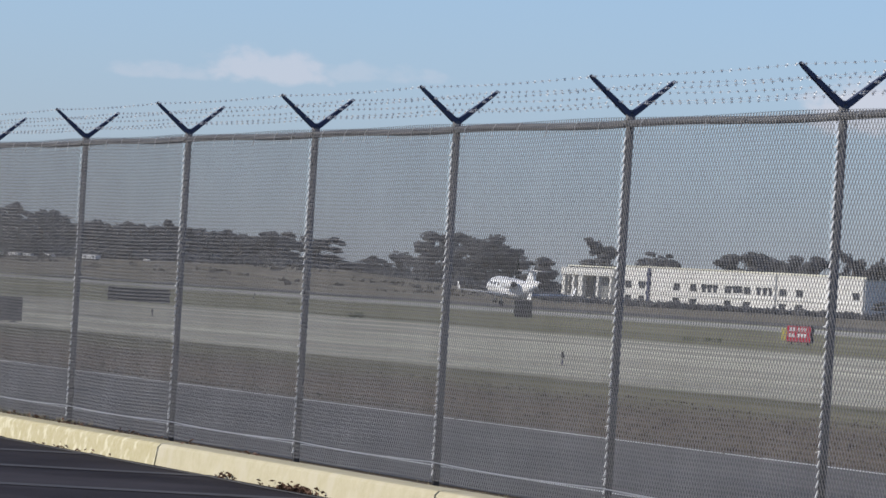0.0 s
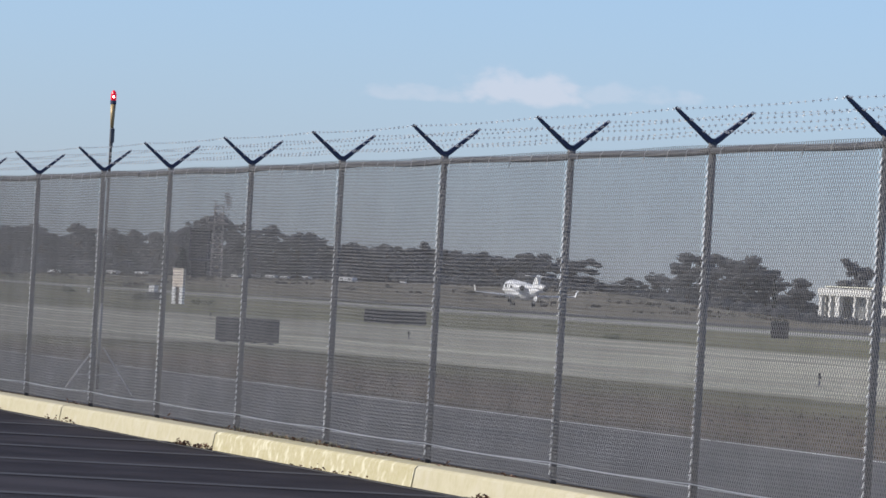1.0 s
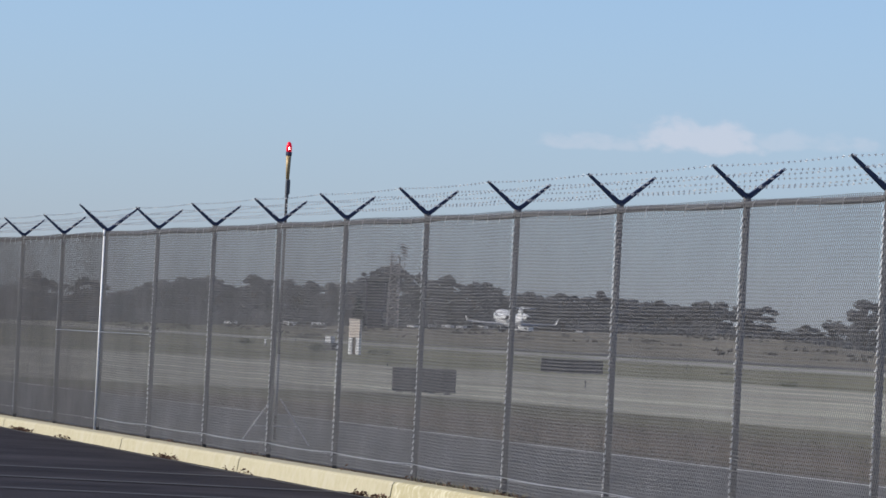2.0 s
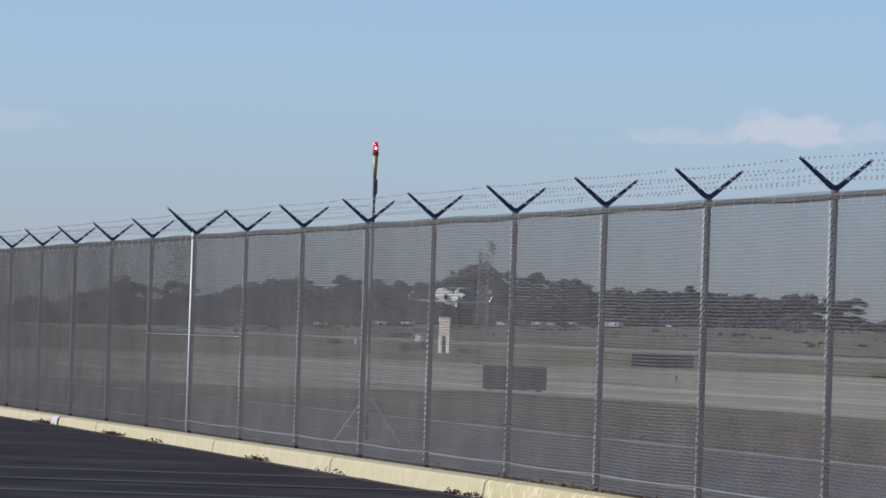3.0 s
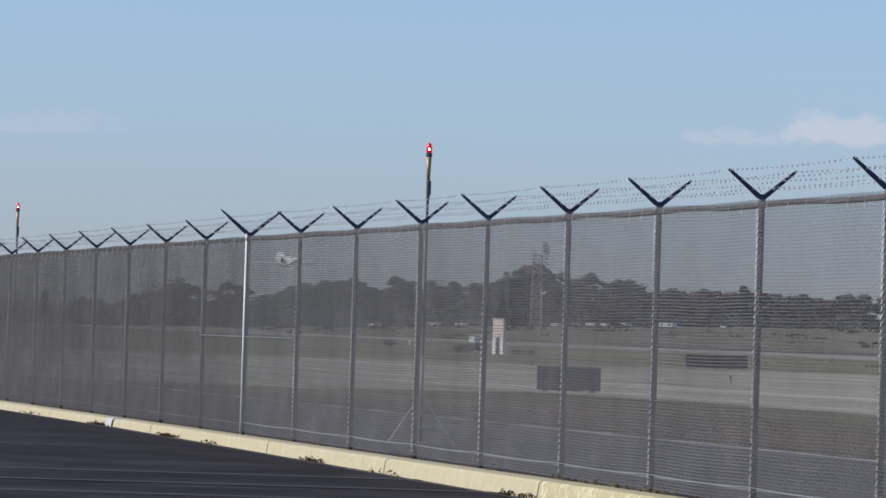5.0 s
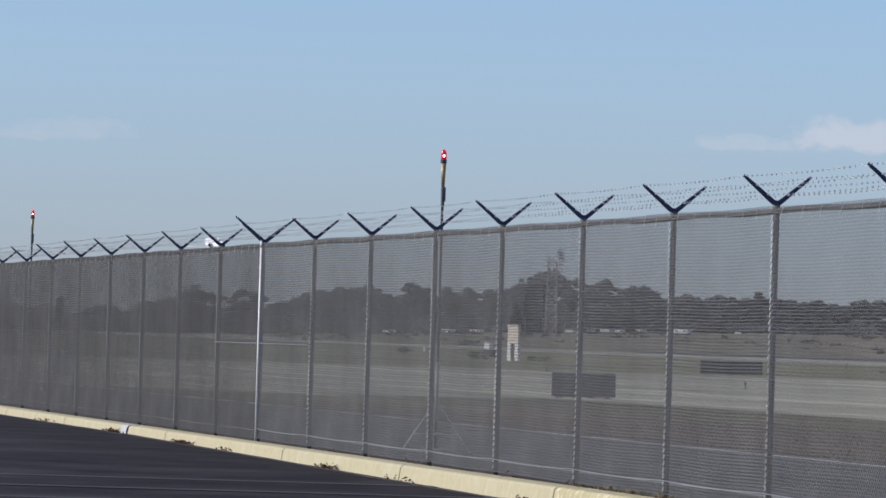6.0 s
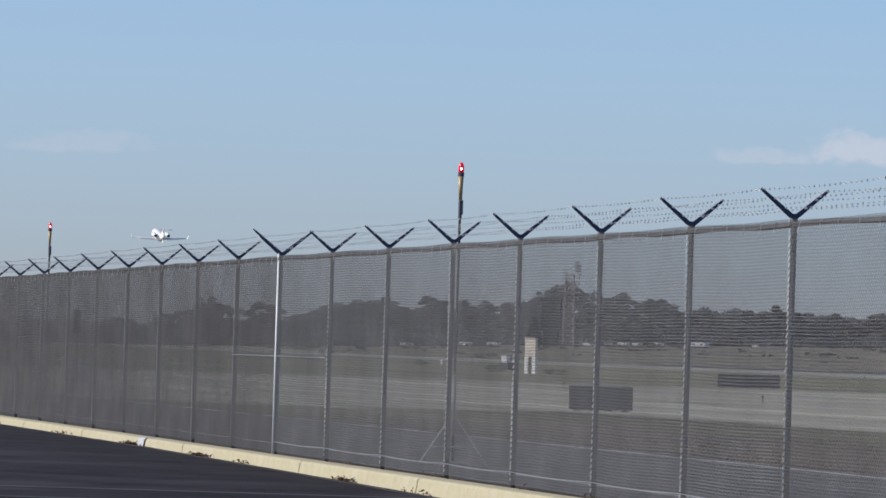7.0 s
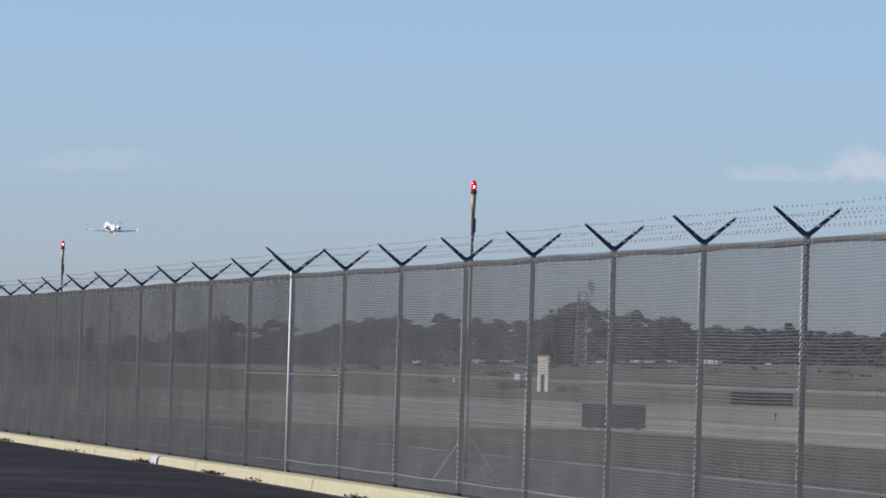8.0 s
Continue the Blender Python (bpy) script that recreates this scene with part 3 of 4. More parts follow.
def fence_run(name, label, places, turn, panels, corner_last=None, braced=()):
    """A run of fence over posts at the given places (feet), towards the camera's side."""
    fence = empty(name, Matrix(), label, "fence", "airport fence runs")
    rot = Matrix.Rotation(turn, 4, "Z")
    for i, foot in enumerate(places):
        at = Matrix.Translation(foot) @ rot
        big = corner_last == i
        post = hang("post", CORNER_POST_M if big else POST_M, fence, at @ Matrix.Translation((0, -0.040 if big else 0, 0)) @ pose(0, 0, 0, 0, 0, (i * 47) % 90),
                    "slim corner post, whitened for its sunlit edge" if big else "")
        back = post.matrix_basis.inverted() @ at
        up = Matrix.Translation((0, 0, HIGH + 0.015))
        for k, flip in enumerate((0, 180)):
            m = back @ up @ pose(0, 0, 0, 0, 0, flip)
            arm = hang("arm", CORNER_ARM_M if big else ARM_M, post, m, "dark slanted steel arm")
            hang("wire_clip", CORNER_CLIP_M if big else CLIP_M, post, m, "bright clips holding the barbed wire")["kind"] = "stuff"
        tagged(hang("tie_and_lit_edge", PLAIN_TIES_M if big or panels is FAR_PANELS else TIES_M, post, back), kind="stuff")
        if i + 1 == len(places):
            break
        d = places[i + 1] - foot
        sx = d.length / BAY
        bay = Matrix.Translation(foot) @ Matrix.Rotation(math.atan2(d.y, d.x), 4, "Z") @ Matrix.Rotation(-math.asin(d.z / d.length), 4, "Y") \
            @ Matrix.Diagonal((sx, 1, 1, 1))
        hang("chain_link", panels[i % 3] if panels is FAR_PANELS or i < 5 else NEAR_PANELS[min(2, i - 5)], fence, bay, "woven galvanised wire diamonds")
        top = bay @ Matrix.Translation((0, 0, HIGH - 0.035))
        hang("top_rail", RAIL_M, fence, top)
        tagged(hang("rail_tie", HOOKS_M, fence, top), kind="stuff")
        if panels is PANELS:
            hang("tension_wire", TENSION_M, fence, bay @ Matrix.Translation((0, -0.040, 0.13)))
        if i in braced:
            hang("brace_rail", BRACE_M, fence, bay @ Matrix.Translation((0, -0.040, HIGH * 0.492)), "dull mid-height brace rail")
        for side in (-1, 1):
            for u in (0.3, 0.62, 0.95):
                hang("barbed_wire", STRAND, fence, bay @ Matrix.Translation((0, 0.243 * u * side, HIGH + 0.02 + 0.192 * u)))
    return fence


def build_fence():
    corner = spot(-6 * BAY + NUDGE[-6], 0, BASE)
    main = [spot(k * BAY + NUDGE.get(k, 0), 0, BASE) for k in range(-6, 7)]
    turn = math.atan2(ALONG.y, ALONG.x)
    fence_run("chain_link_fence", "tall galvanised chain-link airport fence topped with barbed wire on V arms", main, turn, PANELS, 0, (0,))
    a = radians(17.2)
    step = Vector((-math.sin(a), math.cos(a), -GRADE)) * 3.12
    far = [corner + step * k for k in range(14, -1, -1)]
    # the far run stops just short of the corner post
    far[-1] = corner + step * 0.03
    fence_run("chain_link_fence", "receding galvanised chain-link airport fence with barbed wire beyond the corner post",
              far, math.atan2(-step.y, -step.x), FAR_PANELS, None, (len(far) - 2,))


build_fence()


# ---- obstruction lights on poles behind the fence ----
def build_beacon(at, turn):
    b = empty("obstruction_light", Matrix.Translation(at) @ Matrix.Rotation(turn, 4, "Z"),
              "lit red obstruction light on a thin braced pole", "beacon", "red lights behind the fence")
    bm = bmesh.new()
    tube(bm, (0, 0, 0), (0, 0, 2.75), 0.0155, sides=10)
    part("pole", bm, BLACK, b, "thin dark pole", True)
    bm = bmesh.new()
    tube(bm, (0, 0, 0.32), (0, 0, 0.95), 0.019, 0.018, sides=12)
    tube(bm, (0, 0, 0.95), (0, 0, 1.0), 0.019, 0.015, sides=12)
    part("sleeve", bm, LAMP_GREY, b, "pale galvanised lower sleeve", True)
    bm = bmesh.new()
    box(bm, 0.30, 0.30, 0.06, (0, 0, 0.01), 0.01)
    part("base_plate", bm, CONCRETE, b)
    for x, y in ((-0.38, -0.2), (0.38, -0.2), (0.0, 0.45)):
        bm = bmesh.new()
        tube(bm, (x * 0.12, y * 0.12, 0.50), (x, y, 0.0), 0.011, sides=8)
        part("brace", bm, CLIP, b, "bright slanting brace")
    bm = bmesh.new()
    tube(bm, (-0.24, -0.13, 0.20), (0.24, -0.13, 0.20), 0.008, sides=8)
    part("cross_bar", bm, CLIP, b)
    bm = bmesh.new()
    box(bm, 0.052, 0.052, 0.17, (0.006, 0, 2.84), 0.012)
    tube(bm, (0, 0, 2.72), (0, 0, 2.76), 0.02, sides=12)
    part("junction_box", bm, PIPE, b, "grey junction box")
    bm = bmesh.new()
    tube(bm, (0, 0, 2.92), (0, 0, 3.19), 0.019, 0.030, sides=14)
    part("lamp_body", bm, AMBER, b, "amber tapered lamp body", True)
    bm = bmesh.new()
    tube(bm, (0, 0, 3.185), (0, 0, 3.225), 0.034, sides=16)
    part("collar", bm, ARM, b)
    bm = bmesh.new()
    prof = ((3.222, 0.028), (3.25, 0.033), (3.29, 0.032), (3.32, 0.023), (3.338, 0.008))
    loft(bm, [[Vector((math.cos(q * math.tau / 14) * r, math.sin(q * math.tau / 14) * r, z)) for q in range(14)] for z, r in prof])
    lens = part("lens", bm, RED_GLOW, b, "glowing red lens", True)
    bm = bmesh.new()
    tube(bm, (0, -0.028, 3.255), (0, -0.036, 3.276), 0.009, 0.007, sides=10)
    part("lit_spot", bm, HOT_GLOW, lens, "hot bright spot of the lamp")
    return b


beacon = build_beacon(afar(6.186, 58.0), radians(8))
beacon.scale = (0.956, 0.956, 0.956)
copy_thing(beacon, Matrix.Translation(afar(10.44, 93.0)) @ Matrix.Rotation(radians(10), 4, "Z"))


# ---- airfield signs and small gear ----
def sign(name, label, at, turn, wide, tall, deep, legs, face=SIGN_BACK, clear=0.12, stripes=False):
    s = empty(name, Matrix.Translation(at) @ Matrix.Rotation(radians(turn), 4, "Z"), label, "airfield sign")
    bm = bmesh.new()
    box(bm, wide, deep, tall, (0, 0, clear + tall / 2), 0.02)
    part("housing", bm, SIGN_BACK, s, "dark sign housing")
    for i in range(legs):
        x = -wide / 2 + wide * (i + 0.5) / legs
        bm = bmesh.new()
        tube(bm, (x, 0, -0.02), (x, 0, clear + 0.02), 0.03, sides=8)
        box(bm, 0.16, 0.16, 0.02, (x, 0, 0.01), 0.003)
        part("leg", bm, ARM, s)
    n = max(2, round(wide / 0.75))
    for i in range(n):
        bm = bmesh.new()
        box(bm, wide / n - 0.03, 0.012, tall - 0.06, (-wide / 2 + wide * (i + 0.5) / n, -deep / 2 - 0.004, clear + tall / 2), 0.004)
        part("face_panel", bm, face, s)
    return s


sign("runway_sign_back", "black back of a low airfield sign on short legs in grass", afar(4.66, 124.0), 4, 1.44, 0.54, 0.2, 4, clear=0.03)
sign("runway_sign_back", "long low black airfield sign back on dry grass", afar(3.13, 241.0), 3, 2.72, 0.60, 0.25, 5, clear=0.03)
sign("runway_sign_back", "small square black airfield sign back", afar(-0.87, 316.0), 0, 1.02, 0.98, 0.25, 2, clear=0.04)


def red_sign():
    s = sign("holding_position_sign", "red holding position sign with white markings beside a yellow panel", afar(-3.76, 221.0), -24, 1.05, 0.70, 0.34, 3, SIGN_RED, 0.08)
    for row in (0.30, 0.55):
        for x in (-0.30, -0.17, 0.06, 0.20, 0.33):
            bm = bmesh.new()
            box(bm, 0.09, 0.008, 0.15, (x - 0.05, -0.185, 0.06 + row), 0.002)
            part("marking", bm, SIGN_WHITE, s, "white marking")
    bm = bmesh.new()
    box(bm, 0.22, 0.2, 0.50, (-0.66, 0.03, 0.08 + 0.30), 0.01)
    part("yellow_panel", bm, SIGN_YELLOW, s, "yellow location panel")


red_sign()


def edge_light(at, label):
    e = empty("edge_light", Matrix.Translation(at), label, "airfield light", "small lights in the grass")
    bm = bmesh.new()
    tube(bm, (0, 0, 0), (0, 0, 0.17), 0.012, sides=8)
    part("stem", bm, ARM, e)
    bm = bmesh.new()
    tube(bm, (0, 0, 0.15), (0, 0, 0.21), 0.026, 0.034, sides=10)
    tube(bm, (0, 0, 0.21), (0, 0, 0.26), 0.032, 0.012, sides=10)
    part("fixture", bm, BLACK, e)
    bm = bmesh.new()
    tube(bm, (0, 0, -0.01), (0, 0, 0.02), 0.07, sides=12)
    part("base", bm, CONCRETE, e)
    return e


lights = [(-1.31, 101.7), (2.98, 166.0), (1.93, 391.0), (5.05, 205.0), (1.94, 320.0), (6.9, 180.0), (3.47, 300.0)]
stub = edge_light(afar(*lights[0]), "short dark edge light standing in dry grass")
for b, d in lights[1:]:
    copy_thing(stub, Matrix.Translation(afar(b, d)))


def cabinet(at, turn):
    c = empty("equipment_shelter", Matrix.Translation(at) @ Matrix.Rotation(turn, 4, "Z"),
              "tall white and cream equipment shelter with an open dark doorway", "equipment shelter")
    bm = bmesh.new()
    box(bm, 0.88, 0.20, 1.05, (0, 0, 1.53), 0.02)
    part("upper_panel", bm, TAN, c, "cream sunlit upper panel")
    for x in (-0.295, 0.295):
        bm = bmesh.new()
        box(bm, 0.29, 0.20, 1.0, (x, 0, 0.5), 0.015)
        part("side_panel", bm, WHITE, c, "white lower side")
    bm = bmesh.new()
    box(bm, 0.31, 0.12, 1.0, (0, 0.03, 0.5), 0.01)
    part("recess", bm, CLOD, c, "dark recessed doorway")
    bm = bmesh.new()
    box(bm, 0.92, 0.26, 0.05, (0, 0, 2.08), 0.01)
    part("roof", bm, TAN, c)


cabinet(afar(5.40, 322.0), radians(-38))


def white_box(at, w, h, label, foot=0.14):
    c = empty("utility_box", Matrix.Translation(at) @ Matrix.Rotation(radians(-35), 4, "Z"), label, "utility box", "utility boxes on the airfield")
    bm = bmesh.new()
    box(bm, w, w * 0.8, h, (0, 0, foot - 0.02 + h / 2), 0.02)
    part("body", bm, WHITE, c)
    bm = bmesh.new()
    box(bm, w * 1.06, w * 0.86, 0.05, (0, 0, foot + h), 0.01)
    part("lid", bm, WHITE, c)
    bm = bmesh.new()
    box(bm, w * 1.5, w * 1.2, foot, (0.1 * w, 0, foot / 2), 0.01)
    part("plinth", bm, CONCRETE if foot < 0.3 else SIGN_BACK, c, "" if foot < 0.3 else "dark grey plinth")


def pole_box(at):
    c = empty("pole_cabinet", Matrix.Translation(at), "dark cabinet fixed high on a thin pole", "cabinet")
    bm = bmesh.new()
    tube(bm, (0, 0, 0), (0, 0, 2.1), 0.025, sides=8)
    part("pole", bm, PIPE, c)
    bm = bmesh.new()
    box(bm, 0.19, 0.14, 0.58, (0, -0.08, 1.74), 0.015)
    part("housing", bm, BLACK, c)
    bm = bmesh.new()
    box(bm, 0.44, 0.3, 0.62, (0.02, 0.2, 0.35), 0.02)
    box(bm, 0.48, 0.34, 0.04, (0.02, 0.2, 0.68), 0.01)
    part("base_cabinet", bm, CHALKY, c, "pale weathered cabinet at the pole's foot")


pole_box(afar(10.12, 140.0))
white_box(afar(5.66, 370.0), 0.52, 0.46, "white utility box on a dark grey plinth", 0.52)
white_box(afar(5.575, 400.0), 0.16, 0.5, "narrow white utility box on a plinth")
white_box(afar(6.33, 400.0), 0.13, 0.32, "small white utility box in weeds")


# ---- the far edge: building, trailers, mast, trees ----
def building():
    d = 1500.0
    a, b = afar(-1.30, d), afar(-4.41, d * 0.93)
    a.z = b.z = FIELD + fall(-500) - 0.3
    run = b - a
    wide = run.length
    m = Matrix.Translation(a) @ Matrix.Rotation(math.atan2(run.y, run.x), 4, "Z")
    h = empty("terminal_building", m, "long two-storey cream office building with flat roof", "building")
    tall = 10.6
    k = wide / 530.0  # metres for each unit of the facade's layout
    # openings: x0, x1, z0, z1 of the facade
    holes = []
    for c in (117, 142, 205, 235, 297, 330, 392, 420, 515):
        holes.append((c - 6, c + 6, 5.0, 6.9))
    for c in (117, 142, 205, 235, 297, 330, 392, 420):
        holes.append((c - 6, c + 6, 1.2, 3.1))
    for c in (254, 264, 274, 350, 361, 371):
        holes.append((c - 4, c + 4, 4.9, 7.0))
    holes += [(305, 322, 5.2, 7.0)]
    xs = sorted({100.0, 530.0, *(v for q in holes for v in q[:2])})
    zs = sorted({0.0, tall, *(v for q in holes for v in q[2:])})
    bm = bmesh.new()
    for x0, x1 in zip(xs, xs[1:]):
        for z0, z1 in zip(zs, zs[1:]):
            cx, cz = (x0 + x1) / 2, (z0 + z1) / 2
            if any(q[0] < cx < q[1] and q[2] < cz < q[3] for q in holes):
                continue
            vs = [bm.verts.new(p) for p in ((x0 * k, 0, z0), (x1 * k, 0, z0), (x1 * k, 0, z1), (x0 * k, 0, z1))]
            bm.faces.new(vs)
    bmesh.ops.remove_doubles(bm, verts=bm.verts, dist=0.001)
    r = bmesh.ops.extrude_face_region(bm, geom=bm.faces[:])
    bmesh.ops.translate(bm, vec=(0, 0.4, 0), verts=[v for v in r["geom"] if isinstance(v, bmesh.types.BMVert)])
    bmesh.ops.recalc_face_normals(bm, faces=bm.faces)
    part("wall", bm, STUCCO, h)
    for q in holes:
        win = new("window")
        win.parent = h
        w, z = (q[1] - q[0]) * k, q[3] - q[2]
        win.matrix_basis = Matrix.Translation(((q[0] + q[1]) / 2 * k, 0.25, (q[2] + q[3]) / 2))
        bm = bmesh.new()
        box(bm, w, 0.04, z)
        part("pane", bm, GLASS, win)
        bm = bmesh.new()
        box(bm, 0.08, 0.10, z)
        box(bm, w, 0.10, 0.08)
        part("mullion", bm, ARM, win)
    bm = bmesh.new()
    box(bm, 530 * k, 9, 0.3, (265 * k, 4.9, tall - 0.4))
    part("roof", bm, TRIMC, h)
    bm = bmesh.new()
    box(bm, 430 * k + 0.4, 0.7, 0.5, (315 * k, 0.2, tall + 0.2), 0.05)
    part("parapet", bm, TRIMC, h)
    for x in (0.3, 530 * k - 0.3):
        bm = bmesh.new()
        box(bm, 0.5, 9, tall - 0.6, (x, 5.0, (tall - 0.6) / 2))
        part("end_wall", bm, STUCCO, h)
    bm = bmesh.new()
    box(bm, 530 * k, 0.5, tall - 0.6, (265 * k, 9.6, (tall - 0.6) / 2))
    part("rear_wall", bm, STUCCO, h)
    for x in (155, 378, 526):
        bm = bmesh.new()
        box(bm, 1.3, 0.5, tall, (x * k, -0.2, tall / 2), 0.05)
        part("pilaster", bm, ARM if x == 155 else STUCCO, h, "dark vertical joint" if x == 155 else "")
    bm = bmesh.new()
    box(bm, 420 * k, 0.25, 0.35, (315 * k, -0.1, 4.0), 0.04)
    part("string_course", bm, STUCCO, h)
    # entrance wing: porch on piers before a dark glazed front
    bm = bmesh.new()
    box(bm, 100 * k, 6, 2.0, (50 * k, 1.0, tall - 1.9), 0.1)
    part("porch_roof", bm, STUCCO, h, "cream overhanging porch roof")
    for x, w in ((4, 1.4), (22, 1.1), (36, 2.0), (68, 1.0), (92, 1.0)):
        bm = bmesh.new()
        box(bm, w, 1.2, tall - 2.8, (x * k, -1.0, (tall - 2.8) / 2), 0.05)
        part("pier", bm, STUCCO, h)
    for x in range(42, 98, 9):
        bm = bmesh.new()
        box(bm, 8.2 * k, 0.1, 5.6, ((x + 4.5) * k, 2.0, 4.6))
        part("pane", bm, PALE_GLASS, h, "pale grey glazing")
    bm = bmesh.new()
    box(bm, 100 * k, 0.3, 1.8, (50 * k, 2.1, 0.9))
    part("plinth_wall", bm, STUCCO, h)


building()


def trailer(at, turn):
    t = empty("site_trailer", Matrix.Translation(at) @ Matrix.Rotation(turn, 4, "Z"), "white box trailer parked before the trees", "trailer", "trailers along the far edge")
    bm = bmesh.new()
    box(bm, 2.6, 1.8, 1.5, (0, 0, 1.25), 0.06)
    part("body", bm, WHITE, t)
    bm = bmesh.new()
    box(bm, 2.7, 1.9, 0.12, (0, 0, 2.06), 0.04)
    part("roof", bm, WHITE, t)
    for x in (-0.7, 0.75):
        bm = bmesh.new()
        box(bm, 0.5, 0.04, 0.5, (x, -0.91, 1.4), 0.01)
        part("pane", bm, GLASS, t)
    for x in (-0.75, 0.75):
        for y in (-0.75, 0.75):
            bm = bmesh.new()
            tube(bm, (x, y - 0.1, 0.3), (x, y + 0.1, 0.3), 0.3, sides=14)
            part("wheel", bm, RUBBER, t)
    return t


first = trailer(afar(6.70, 1030, rise(6.70, 1030)), -0.5)
first.scale = (0.8, 0.8, 0.36)
for b, d, s, z in ((6.08, 1000, 1.1, 0), (5.79, 960, 1.0, 0), (4.81, 940, 0.8, 0), (4.44, 960, 0.9, 0), (4.30, 990, 0.8, 0), (4.08, 970, 0.9, 0), (3.645, 900, 1.35, 0.0),
                   (3.07, 920, 0.55, 0), (0.53, 1040, 0.5, 0), (4.62, 1010, 1.0, 0), (2.2, 1050, 0.6, 0)):
    c = copy_thing(first, Matrix.Translation(afar(b, d + 0.3 * (1040 - d) + 45, rise(b, d + 0.3 * (1040 - d) + 45) + z)) @ Matrix.Rotation(-0.5 + 0.1 * math.sin(b * 9), 4, "Z"))
    c.scale = (s * 0.8, s * 0.8, s * 0.34)


def mast(at):
    t = empty("radio_mast", Matrix.Translation(at), "pale steel lattice mast with antennas above the trees", "mast")
    tall, w0, w1 = 13.6, 1.0, 0.75

    def corner(i, z):
        w = w0 + (w1 - w0) * z / tall
        return Vector(((1 if i in (0, 3) else -1) * w, (1 if i < 2 else -1) * w, z))

    for i in range(4):
        bm = bmesh.new()
        tube(bm, corner(i, 0), corner(i, tall), 0.10, sides=6)
        part("leg", bm, MAST, t)
    n = 8
    for k in range(n):
        z0, z1 = tall * k / n, tall * (k + 1) / n
        bm = bmesh.new()
        for i in range(4):
            tube(bm, corner(i, z0), corner((i + 1) % 4, z1), 0.075, sides=5)
            tube(bm, corner(i, z1), corner((i + 1) % 4, z1), 0.075, sides=5)
        part("lattice", bm, MAST, t)
    bm = bmesh.new()
    box(bm, 3.6, 2.6, 0.2, (0, 0, 10.4), 0.03)
    part("platform", bm, MAST, t)
    bm = bmesh.new()
    for x in (-1.8, -0.6, 0.6, 1.8):
        tube(bm, (x, -1.3, 10.4), (x, -1.3, 11.5), 0.05, sides=5)
    tube(bm, (-1.8, -1.3, 11.5), (1.8, -1.3, 11.5), 0.05, sides=5)
    part("railing", bm, MAST, t)
    for x, z in ((-0.8, 14.6), (1.25, 16.0), (1.7, 15.4)):
        bm = bmesh.new()
        tube(bm, (x, 0, 11.0), (x, 0, z), 0.06, sides=6)
        for q in range(4):
            box(bm, 0.95, 0.12, 0.2, (x, 0, z - 0.2 - q * 0.5))
        part("antenna", bm, MAST, t)


mast(afar(5.02, 1000.0, 1.8))


def control_tower(at):
    t = empty("control_tower", Matrix.Translation(at), "dark-glazed control tower cab among the far trees", "tower")
    bm = bmesh.new()
    box(bm, 2.6, 2.6, 5.4, (0, 0, 2.7), 0.1)
    part("shaft", bm, BLACK, t, "dark tower shaft")
    bm = bmesh.new()
    box(bm, 3.4, 3.4, 0.4, (0, 0, 5.4), 0.05)
    part("floor_slab", bm, ARM, t)
    for k in range(4):
        m = Matrix.Rotation(k * math.pi / 2, 3, "Z")
        for i in (-1, 0, 1):
            bm = bmesh.new()
            box(bm, 1.06, 0.08, 4.9, m @ Vector((i * 1.12, -1.66, 8.05)), 0.01, m)
            part("pane", bm, BLACK, t)
    bm = bmesh.new()
    for k in range(4):
        m = Matrix.Rotation(k * math.pi / 2, 3, "Z")
        box(bm, 0.14, 0.14, 4.9, m @ Vector((1.66, -1.66, 8.05)))
    part("corner_frame", bm, ARM, t)
    bm = bmesh.new()
    box(bm, 3.8, 3.8, 0.45, (0, 0, 10.7), 0.08)
    part("roof", bm, BLACK, t)


control_tower(afar(5.20, 990.0))


def leaf_cloud(rng, blobs, count, size):
    """Many small leaf clumps scattered through several lobes, with gaps between them."""
    v, f = [], []
    for _ in range(count):
        cx, cy, cz, r = rng.choice(blobs)
        d = Vector((rng.gauss(0, 1), rng.gauss(0, 1), rng.gauss(0, 1))).normalized()
        c = Vector((cx, cy, cz)) + Vector((d.x, d.y, d.z * 0.9)) * r * rng.uniform(0.2, 1.0) ** 0.5
        s = size * rng.uniform(0.6, 1.3)
        u = Vector((rng.gauss(0, 1), rng.gauss(0, 1), rng.gauss(0, 1))).normalized()
        w = u.orthogonal().normalized()
        t = u.cross(w)
        b = len(v)
        v += [c + w * s, c + t * s * 0.7, c - w * s, c - t * s * 0.7, c + u * s * 0.5]
        f += [(b, b + 1, b + 4), (b + 1, b + 2, b + 4), (b + 2, b + 3, b + 4), (b + 3, b, b + 4)]
    return v, f


